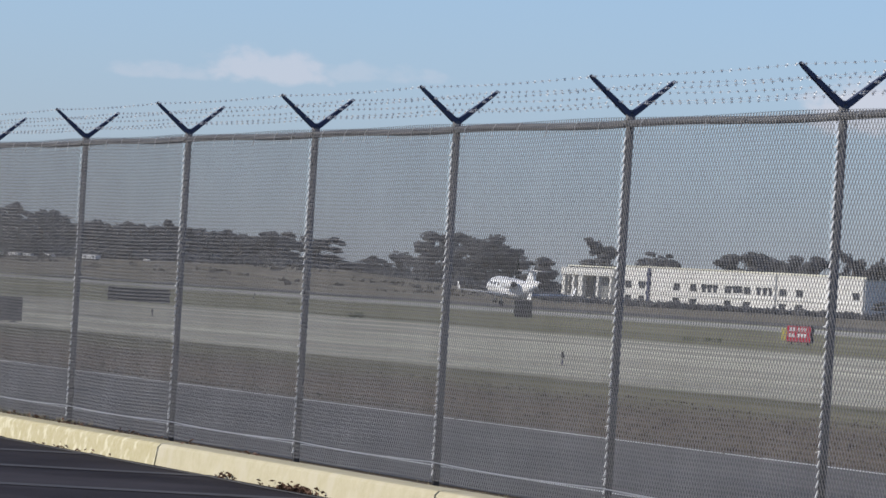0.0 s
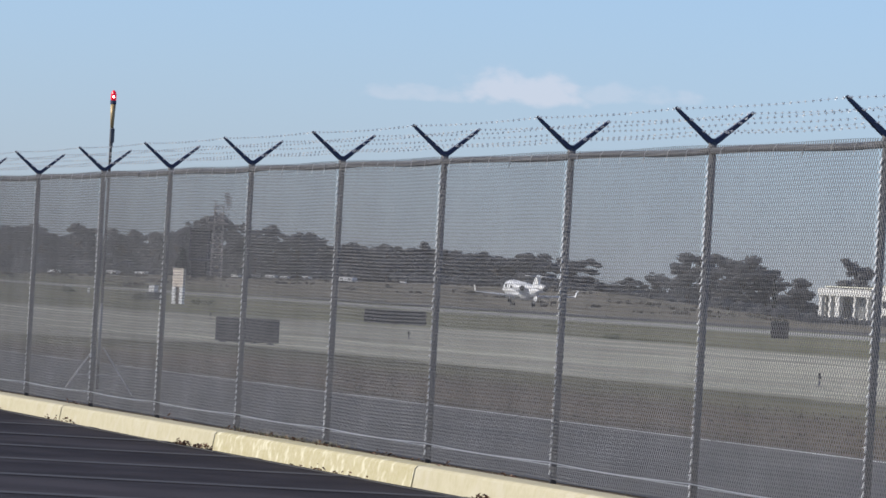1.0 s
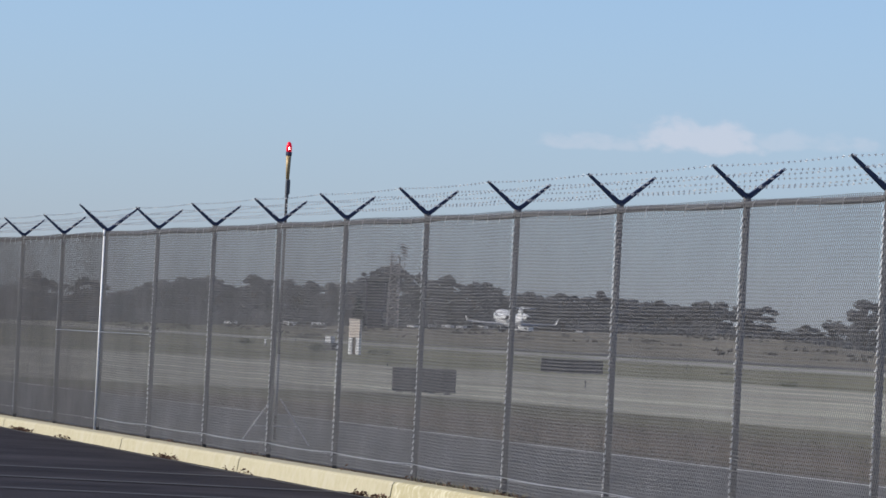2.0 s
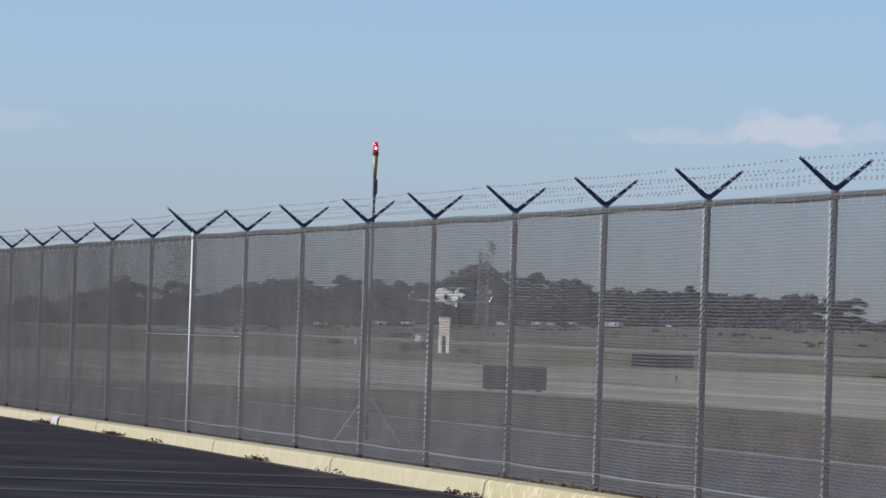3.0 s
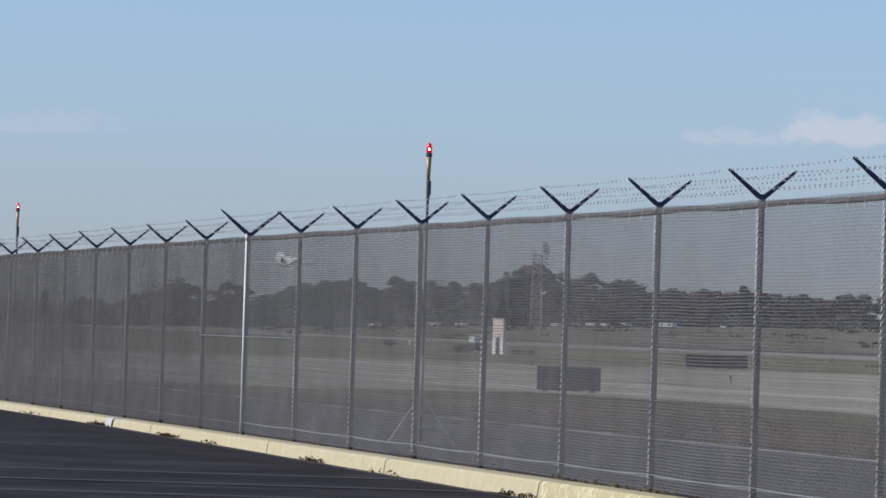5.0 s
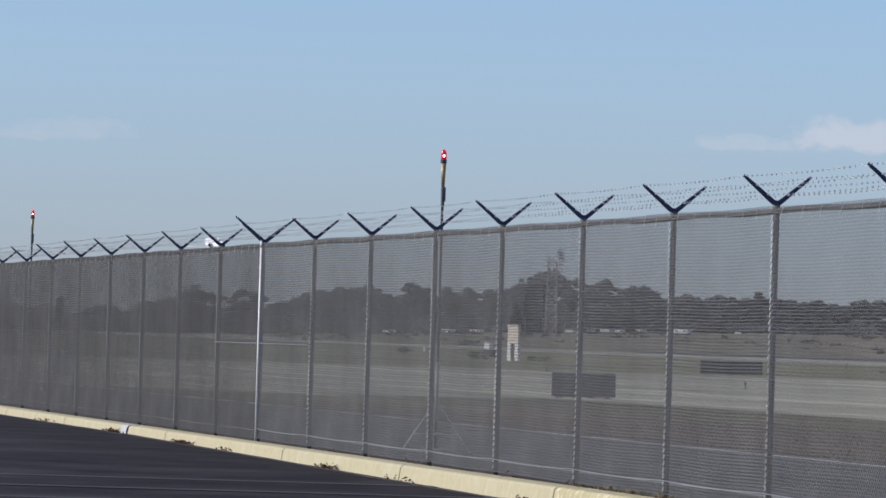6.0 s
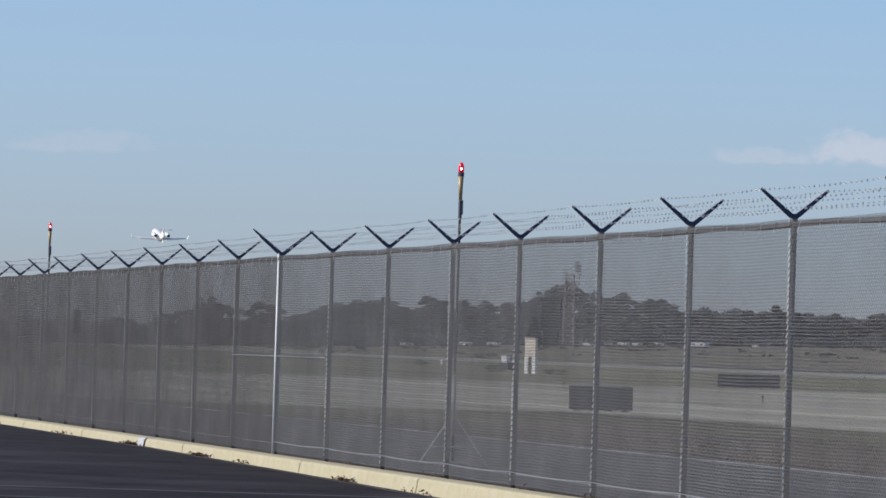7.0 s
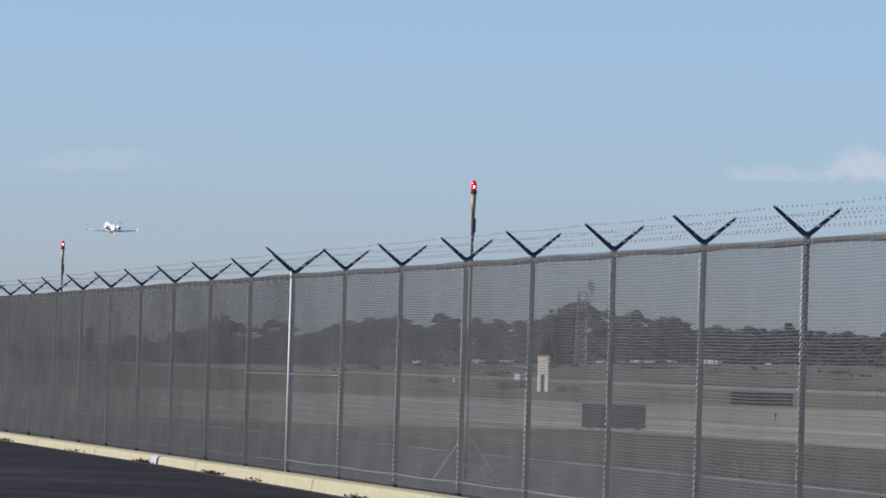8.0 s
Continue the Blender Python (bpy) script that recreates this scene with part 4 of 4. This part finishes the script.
def tree_kind(seed, slim=False):
    """A tree of unit height 10 m, some 6 m wide."""
    rng = random.Random(seed)
    t = new("tree")
    bm = bmesh.new()
    tube(bm, (0, 0, -0.2), (0.1, 0, 3.2), 0.32, 0.2, sides=8)
    tube(bm, (0.1, 0, 3.2), (0.0, 0.1, 7.5), 0.2, 0.06, sides=7)
    blobs = []
    if slim:
        for k in range(12):
            z = 1.0 + k * 0.75
            blobs.append((rng.uniform(-0.1, 0.1), rng.uniform(-0.1, 0.1), z, 1.25 * (1 - k / 13)))
    else:
        # limbs with separate tufts at their ends; flat-topped in some kinds
        flat = seed % 3 == 0
        for k in range(17):
            q = k * 2.4 + rng.uniform(-0.5, 0.5)
            z = rng.uniform(5.6 if flat else 3.2, 8.4) if k else 8.7
            reach = rng.uniform(0.5, 2.9) * (1.0 - max(0, z - 6.6) * (0.12 if flat else 0.30))
            x, y = math.cos(q) * reach, math.sin(q) * reach
            tube(bm, (0.05, 0.03, min(2.6 + k * 0.16, z - 0.5)), (x, y, z), 0.11, 0.03, sides=5)
            blobs.append((x, y, z, rng.uniform(0.65, 1.05)))
            for _ in range(2):
                blobs.append((x + rng.gauss(0, 0.7), y + rng.gauss(0, 0.7), z + rng.gauss(0.1, 0.45), rng.uniform(0.3, 0.7)))
        for k in range(10):
            blobs.append((rng.uniform(-2.3, 2.3), rng.uniform(-1.6, 1.6), rng.uniform(1.0, 4.6), rng.uniform(0.8, 1.25)))
    part("trunk", bm, BARK, t)
    v, f = leaf_cloud(rng, blobs, 1200 if slim else 5000, 0.27)
    ob = new("crown", raw("crown", v, f, FOLIAGE_B if slim else HAZED_FOLIAGE))
    ob.parent = t
    return t


# bearing, top height at 1100 m, width
TREES = ((4.10, 12.8, 6.8), (3.65, 11.4, 5.6), (3.24, 11.5, 6.8), (2.86, 11.9, 6.8), (2.44, 10.2, 6.8), (2.09, 10.1, 6.8), (1.74, 11.3, 7.9),
         (1.20, 7.1, 5.6), (0.72, 7.2, 5.6), (0.42, 8.3, 4.5), (0.10, 13.1, 7.9), (-0.44, 13.3, 10.2), (-0.98, 9.3, 7.4), (-1.65, 13.0, 7.9))
TREES_B = ((-2.27, 10.6, 7.9), (-3.15, 12.4, 9.0), (-3.56, 12.3, 9.0), (-3.91, 12.5, 7.9), (-4.26, 13.4, 5.6), (-4.53, 12.3, 4.5), (10.71, 4.1, 6.8),
           (10.36, 4.8, 5.6), (9.72, 5.8, 6.8), (9.13, 7.3, 6.8), (8.73, 9.8, 7.9), (8.20, 9.8, 5.6), (7.78, 7.5, 6.8), (7.43, 9.6, 5.6))
TREES_C = ((7.17, 10.1, 5.6), (6.84, 10.3, 6.8), (6.49, 12.0, 6.8), (5.99, 11.6, 6.8), (5.73, 11.3, 5.6), (5.43, 12.3, 6.8), (5.24, 13.2, 6.2),
           (5.00, 15.6, 8.2), (4.62, 14.2, 6.8), (4.40, 11.6, 6.4), (-0.16, 11.0, 7.6), (-0.70, 8.6, 6.4), (4.17, 12.7, 5.6), (3.95, 11.8, 6.5), (3.05, 11.0, 6.5), (2.65, 10.6, 6.5), (1.92, 9.5, 6.5))


def plant(kind, at, turn, wide, tall):
    t = copy_thing(kind, Matrix.Translation(at) @ Matrix.Rotation(turn, 4, "Z"))
    t.scale = (wide, wide, tall)
    return t


def build_trees():
    kinds = [tree_kind(s) for s in (11, 12, 13, 14, 15)]
    slim = tree_kind(21, True)
    for k in kinds:
        tagged(k, "grey-green eucalyptus with haze in its colour, in the line beyond the airfield", "tree", "trees along the far edge")
    tagged(slim, "slim dark cypress among the far trees", "tree", "trees along the far edge")
    rng = random.Random(4)
    n = 0
    for b, tall, wide in (*TREES, *TREES_B, *TREES_C):
        d = 1560.0 + rng.uniform(0, 60) if -4.7 < b < -1.5 else 1100.0 + rng.uniform(-40, 60)
        s = d / 1100.0
        p = afar(b, d, rise(b, d))
        tall -= rise(b, d) / s
        kind = kinds[n % 5]
        turn = rng.uniform(0, 6.28)
        if n < 5:
            kind.matrix_basis = Matrix.Translation(p) @ Matrix.Rotation(turn, 4, "Z")
            kind.scale = (wide * s / 4.9, wide * s / 4.9, tall * s / 9.9)
        else:
            plant(kind, p, turn, wide * s / 4.4, tall * s / 9.9)
        n += 1
    # a lower, denser row behind, which closes the gaps
    for i in range(80):
        b = -4.9 + i * 0.203 + rng.uniform(-0.06, 0.06)
        d = (1650.0 if -4.7 < b < -1.2 else 1210.0) + rng.uniform(0, 90)
        tall = (5.2 if b < 1.3 or b > 9.0 else 7.0 if b > 7.5 else 10.8) * rng.uniform(0.8, 1.15)
        h = rise(b, 1200.0)
        plant(kinds[i % 5], afar(b, d, h), rng.uniform(0, 6.28), rng.uniform(1.5, 2.1), max(2.6, tall - h) / 9.9)
    # haze-paled scrub at the trees' feet; an added row hides the building's base
    v, f = [], []
    for i in range(420):
        b = -5.0 + i * 0.0385
        d = (1310.0 if b < -1.2 else 1060.0) + rng.uniform(0, 60)
        low = 1.25 if b < -1.2 else 1.6 if b < 1.6 else 2.6
        low = low * 0.55 if rise(b, d) > 2 else low
        c = afar(b, d, rise(b, d) + low * 0.4)
        vv, ff = leaf_cloud(rng, [(c.x, c.y, c.z, low * rng.uniform(0.6, 1.2))], 60, 0.5)
        f += [tuple(k + len(v) for k in q) for q in ff]
        v += vv
    ob = new("scrub", raw("scrub", v, f, HAZED_FOLIAGE))
    tagged(ob, "haze-paled grey-green scrub along the feet of the far trees and building", "shrubs", kind="stuff")
    # loose bushes over the rise
    v, f = [], []
    for i in range(90):
        b, d = rng.uniform(-0.9, 8.0), 800 + 250 * rng.random()
        low = rng.uniform(0.15, 0.55) * (1.6 if i % 9 == 0 else 1.0)
        c = afar(b, d, rise(b, d) + low * 0.35)
        w = rng.uniform(0.8, 3.0)
        blobs = [(c.x + rng.uniform(-w, w), c.y, c.z, low * rng.uniform(0.6, 1.1)) for _ in range(5)]
        vv, ff = leaf_cloud(rng, blobs, 50, 0.26)
        f += [tuple(k + len(v) for k in q) for q in ff]
        v += vv
    ob = new("scrub", raw("scrub", v, f, SCRUB))
    tagged(ob, "low olive bushes scattered over the grass rise", "shrubs", kind="stuff")
    slim.matrix_basis = Matrix.Translation(afar(-0.79, 1090.0, rise(-0.79, 1090.0)))
    slim.scale = (0.55, 0.55, 0.86)
    for b, d, w, h in ((5.38, 1012, 1.3, 0.8), (-4.42, 1540, 1.4, 1.2)):
        plant(slim, afar(b, d, rise(b, d)), b, w, h * (0.7 if d < 1200 else 1))


build_trees()


# ---- the jet ----
def wing_solid(bm, sections):
    """A tapered aerofoil through sections (x, y of the leading edge, z, chord, thickness)."""
    rings = []
    for x, y, z, c, th in sections:
        pts = []
        for u, s in ((0, 0), (0.08, 0.6), (0.3, 1.0), (0.65, 0.7), (1.0, 0.05), (0.65, -0.35), (0.3, -0.5), (0.08, -0.35)):
            pts.append(Vector((x, y - c * u, z + th * s * 0.6)))
        rings.append(pts)
    loft(bm, rings)


def fin_solid(bm, sections):
    """An upright fin through sections (z, y of the leading edge, chord, thickness)."""
    rings = []
    for z, y, c, th in sections:
        pts = []
        for u, s in ((0, 0), (0.15, 0.8), (0.4, 1.0), (1.0, 0.1), (1.0, -0.1), (0.4, -1.0), (0.15, -0.8)):
            pts.append(Vector((th * s * 0.5, y - c * u, z)))
        rings.append(pts)
    loft(bm, rings)


def build_jet():
    jet = empty("business_jet", Matrix(), "white twin-engine business jet with winglets taking off", "aeroplane")
    bm = bmesh.new()
    rings = []
    for y, r, z, sq in ((7.35, 0.05, -0.28, 1), (7.1, 0.24, -0.24, 1), (6.5, 0.46, -0.16, 1), (5.7, 0.66, -0.06, 1), (4.9, 0.80, 0.02, 1.06), (3.9, 0.86, 0.06, 1.08),
                        (2.0, 0.88, 0.06, 1.08), (-1.5, 0.88, 0.06, 1.08), (-3.4, 0.82, 0.10, 1.05), (-5.0, 0.60, 0.24, 1), (-6.3, 0.34, 0.42, 1), (-7.2, 0.10, 0.56, 1)):
        rings.append([Vector((math.cos(q * math.tau / 20) * r * 1.1, y, z + math.sin(q * math.tau / 20) * r * 1.1 * sq)) for q in range(20)])
    loft(bm, rings)
    part("fuselage", bm, WHITE, jet, "glossy white fuselage", True)
    bm = bmesh.new()
    for sgn in (-1, 1):
        box(bm, 0.03, 0.62, 0.30, (sgn * 0.76, 5.0, 0.50), 0.01, Euler((0, radians(-30 * sgn), radians(12 * sgn))).to_matrix())
        box(bm, 0.5, 0.03, 0.30, (sgn * 0.29, 5.45, 0.62), 0.01, Euler((radians(-38), 0, radians(-16 * sgn))).to_matrix())
    part("windscreen", bm, GLASS, jet, "dark cockpit glazing")
    for sgn in (-1, 1):
        for y in (3.6, 2.5, 1.4, 0.3, -0.8):
            bm = bmesh.new()
            box(bm, 0.03, 0.36, 0.30, (sgn * 0.945, y, 0.34), 0.01)
            part("cabin_window", bm, GLASS, jet)
        wing = bmesh.new()
        wing_solid(wing, ((sgn * 0.5, 1.2, -0.62, 2.9, 0.30), (sgn * 1.6, 0.6, -0.56, 2.3, 0.24), (sgn * 5.95, -0.7, -0.30, 1.30, 0.13)))
        w = part("wing", wing, WING, jet, "pale grey swept wing", True)
        bm = bmesh.new()
        wing_solid(bm, ((sgn * 5.95, -0.7, -0.30, 1.30, 0.11), (sgn * 6.12, -1.1, -0.16, 0.90, 0.08), (sgn * 6.32, -1.6, 0.50, 0.40, 0.05)))
        part("winglet", bm, WHITE, w, "upturned winglet")
        bm = bmesh.new()
        wing_solid(bm, ((sgn * 1.4, -1.55, -0.66, 0.5, 0.06), (sgn * 4.2, -1.7, -0.52, 0.42, 0.05)))
        part("flap", bm, LAMP_GREY, w, "lowered flap")
        pod = bmesh.new()
        rings = []
        for y, r in ((-2.0, 0.40), (-2.2, 0.47), (-3.0, 0.50), (-4.0, 0.46), (-4.9, 0.33)):
            rings.append([Vector((sgn * 1.42 + math.cos(q * math.tau / 16) * r, y, 0.62 + math.sin(q * math.tau / 16) * r)) for q in range(16)])
        loft(pod, rings)
        e = part("engine", pod, WHITE, jet, "white engine pod", True)
        bm = bmesh.new()
        tube(bm, (sgn * 1.42, -4.86, 0.62), (sgn * 1.42, -5.05, 0.62), 0.31, 0.27, sides=16)
        part("exhaust", bm, BLACK, e, "dark exhaust nozzle")
        bm = bmesh.new()
        tube(bm, (sgn * 1.42, -1.97, 0.62), (sgn * 1.42, -2.05, 0.62), 0.36, sides=16)
        part("intake", bm, BLACK, e, "dark engine intake")
        bm = bmesh.new()
        wing_solid(bm, ((sgn * 0.6, -2.7, 0.52, 1.6, 0.14), (sgn * 1.1, -2.8, 0.58, 1.4, 0.12)))
        part("pylon", bm, WHITE, e)
        bm = bmesh.new()
        wing_solid(bm, ((sgn * 0.05, -6.2, 2.16, 1.35, 0.12), (sgn * 1.75, -6.8, 2.20, 0.75, 0.07)))
        part("tailplane", bm, WING, jet, "pale grey high tailplane", True)
    bm = bmesh.new()
    fin_solid(bm, ((0.50, -3.4, 3.5, 0.44), (1.0, -4.3, 2.8, 0.38), (2.30, -5.8, 2.0, 0.30)))
    part("tail_fin", bm, WHITE, jet, "broad white swept tail fin")
    bm = bmesh.new()
    fin_solid(bm, ((-0.75, -5.2, 1.3, 0.06), (-0.05, -4.9, 1.6, 0.06)))
    part("ventral_fin", bm, WHITE, jet)
    gears = []
    for x, y in ((0.0, 4.9), (-1.25, -0.9), (1.25, -0.9)):
        g = new("landing_gear")
        g.parent = jet
        g.matrix_basis = Matrix.Translation((x, y, -0.62))
        bm = bmesh.new()
        tube(bm, (0, 0, 0), (0, 0, -0.85), 0.055, sides=8)
        part("strut", bm, CLIP, g)
        for dx in (-0.14, 0.14):
            bm = bmesh.new()
            tube(bm, (dx - 0.06, 0, -0.88), (dx + 0.06, 0, -0.88), 0.24, sides=16)
            part("wheel", bm, RUBBER, g)
        gears.append((g, x, y))
    return jet, gears


jet, gears = build_jet()

# ---- small litter and weeds ----


def leaf_pile(l, p, z, count, spread, seed):
    rng = random.Random(seed)
    v, f = [], []
    for _ in range(count):
        a, s = rng.uniform(0, 6.28), rng.uniform(0.009, 0.024)
        c = spot(l + rng.gauss(0, spread), p - abs(rng.gauss(0, 0.035)), z + 0.004 + abs(rng.gauss(0, 0.016)))
        u = Vector((math.cos(a), math.sin(a), rng.uniform(-0.5, 0.9))).normalized() * s
        w = Vector((-math.sin(a), math.cos(a), rng.uniform(-0.3, 0.6))) * s * 0.55
        up = Vector((0, 0, s * rng.uniform(0.1, 0.6)))
        b = len(v)
        v += [c - u, c + w + up, c + u, c - w + up, c - Vector((0, 0, 0.004))]
        f += [(b, b + 1, b + 4), (b + 1, b + 2, b + 4), (b + 2, b + 3, b + 4), (b + 3, b, b + 4)]
    ob = new("leaf_litter", raw("leaf_litter", v, f, LEAF_DRY))
    tagged(ob, "dead brown leaves gathered along the kerb", "leaves", "leaf litter", "stuff")


LITTER = ((7.7, 70, 0.24), (6.1, 10, 0.08), (-2.2, 14, 0.14), (-2.9, 16, 0.15), (-11.7, 36, 0.28), (-20.8, 45, 0.35), (-26.4, 50, 0.3), (-41.0, 25, 0.5),
          (-18.0, 8, 0.3), (2.0, 6, 0.5), (-8.0, 7, 0.6), (-33.0, 8, 0.5))
for i, (l, c, s) in enumerate(LITTER):
    leaf_pile(l, -0.43, apron(l), c * 3, s, 40 + i)
for i, l in enumerate((5.5, 4.2, 2.9, 2.3, 0.8, 0.5, -1.4, -0.4, -2.4, -4.8, -9.0, -13.0)):
    leaf_pile(l, -0.13, 0.14, 12, 0.25, 80 + i)


def tufts(name, label, count, l0, l1, p0, p1, tall, material, seed, z=None, clump=6):
    """Thin upright blades in clumps."""
    rng = random.Random(seed)
    v, f = [], []
    while len(f) < count:
        l, p = rng.uniform(l0, l1), p0 + (p1 - p0) * rng.random()
        for _ in range(clump):
            c = spot(l + rng.gauss(0, 0.07), p + rng.gauss(0, 0.05), FIELD if z is None else z)
            h = tall * rng.uniform(0.4, 1.2)
            a = rng.uniform(0, 6.28)
            w = Vector((math.cos(a), math.sin(a), 0)) * h * 0.07
            tip = Vector((rng.gauss(0, 0.3) * h, rng.gauss(0, 0.3) * h, h))
            b = len(v)
            v += [c - w, c + w, c + tip]
            f.append((b, b + 1, b + 2))
    ob = new(name, raw(name, v, f, material))
    tagged(ob, label, "grass", kind="stuff")


tufts("weeds", "dry weeds growing along the fence's foot", 900, -45, 12, -0.12, 0.25, 0.028, STRAW, 1, 0.13)
tufts("weeds", "brownish weeds by the fence", 420, -3.2, 0.3, -0.1, 0.2, 0.05, STRAW, 2, 0.13)
tufts("grass", "dry grass tufts on the dirt strip", 16000, -110, 12, 6.4, 30, 0.032, STRAW, 3)
tufts("grass", "olive grass tufts on the dirt strip", 16000, -110, 12, 9, 24, 0.030, WEED, 4)


def clods(count, l0, l1, p0, p1, seed):
    """Loose lumps of dirt and stone on the bare strip beside the perimeter road."""
    rng = random.Random(seed)
    v, f = [], []
    for _ in range(count):
        l = rng.uniform(l0, l1)
        p = p0 + (p1 - p0) * rng.random() ** 1.5 + 0.25 * math.sin(l * 0.9)
        r = rng.uniform(0.012, 0.036) * (1.7 if rng.random() < 0.06 else 1.0)
        c = spot(l, p, FIELD)
        b = len(v)
        for q in range(5):
            a = q * math.tau / 5 + rng.uniform(-0.3, 0.3)
            v.append(c + Vector((math.cos(a) * r * rng.uniform(0.7, 1.3), math.sin(a) * r * rng.uniform(0.7, 1.3), -0.004)))
        v.append(c + Vector((rng.uniform(-0.3, 0.3) * r, rng.uniform(-0.3, 0.3) * r, r * rng.uniform(0.5, 0.9))))
        f += [(b + q, b + (q + 1) % 5, b + 5) for q in range(5)]
    ob = new("dirt_clods", raw("dirt_clods", v, f, CLOD))
    tagged(ob, "loose brown clods and stones on bare dirt", "stones", kind="stuff")


def bush(at, wide, tall, seed):
    """A low dark weed clump out on the mown grass."""
    rng = random.Random(seed)
    blobs = [(rng.uniform(-0.42, 0.42) * wide, rng.uniform(-0.2, 0.2) * wide, tall * 0.42, tall * rng.uniform(0.35, 0.62)) for _ in range(9)]
    v, f = leaf_cloud(rng, blobs, 420, tall * 0.09)
    ob = new("bush", raw("bush", [p + at for p in v], f, WEED))
    tagged(ob, "low dark olive weed clump on the mown grass", "bush", "weed clumps on the airfield")


for i, (b, d, w, h) in enumerate(((0.87, 222, 0.85, 0.30), (-2.60, 204, 0.9, 0.16), (-2.85, 206, 0.8, 0.18), (5.78, 340, 1.3, 0.55), (5.12, 330, 1.6, 0.40),
                                  (6.52, 410, 1.2, 0.5), (3.3, 330, 1.0, 0.25), (1.5, 300, 1.0, 0.2))):
    bush(afar(b, d), w, h, 60 + i)
clods(7000, -45, 16, 6.15, 14.0, 71)

# ---- what moves ----
JET_HEAD = 18.0
JET_WAY = Vector((-math.sin(radians(JET_HEAD)), math.cos(radians(JET_HEAD)), 0))
JET_START = Vector((7.17, 559.95, 0))
# seconds, run along the runway, height of the fuselage's middle, nose up
JET_ROWS = ((0.0, 0, 1.75, 2.5), (0.5, 45, 1.85, 3), (1.0, 90, 2.4, 3.5), (1.5, 136, 2.9, 4), (2.0, 181, 3.9, 5), (2.75, 249, 5.5, 6), (3.5, 318, 7.5, 7), (4.0, 363, 9.0, 7.5),
            (4.5, 409, 10.8, 8), (5.25, 480, 14.2, 8), (6.0, 552, 17.9, 8), (6.5, 599, 20.4, 8), (7.0, 647, 23.6, 8), (7.5, 694, 27.1, 8), (8.0, 742, 30.9, 8))


def motions():
    walk(jet, [(t, Matrix.Translation(JET_START + JET_WAY * run + Vector((0, 0, z))) @ pose(0, 0, 0, nose, 0, JET_HEAD)) for t, run, z, nose in JET_ROWS])
    # the gear folds after lift-off
    for g, x, y in gears:
        def fold(a):
            return pose(x, y, -0.62, a, 0, 0) if x == 0 else pose(x, y, -0.62, 0, a if x < 0 else -a, 0)
        sign_of = 1 if x == 0 else -1
        walk(g, [(0, fold(0)), (3.2, fold(0)), (4.4, fold(45 * sign_of)), (5.6, fold(88 * sign_of)), (8, fold(88 * sign_of))])


motions()
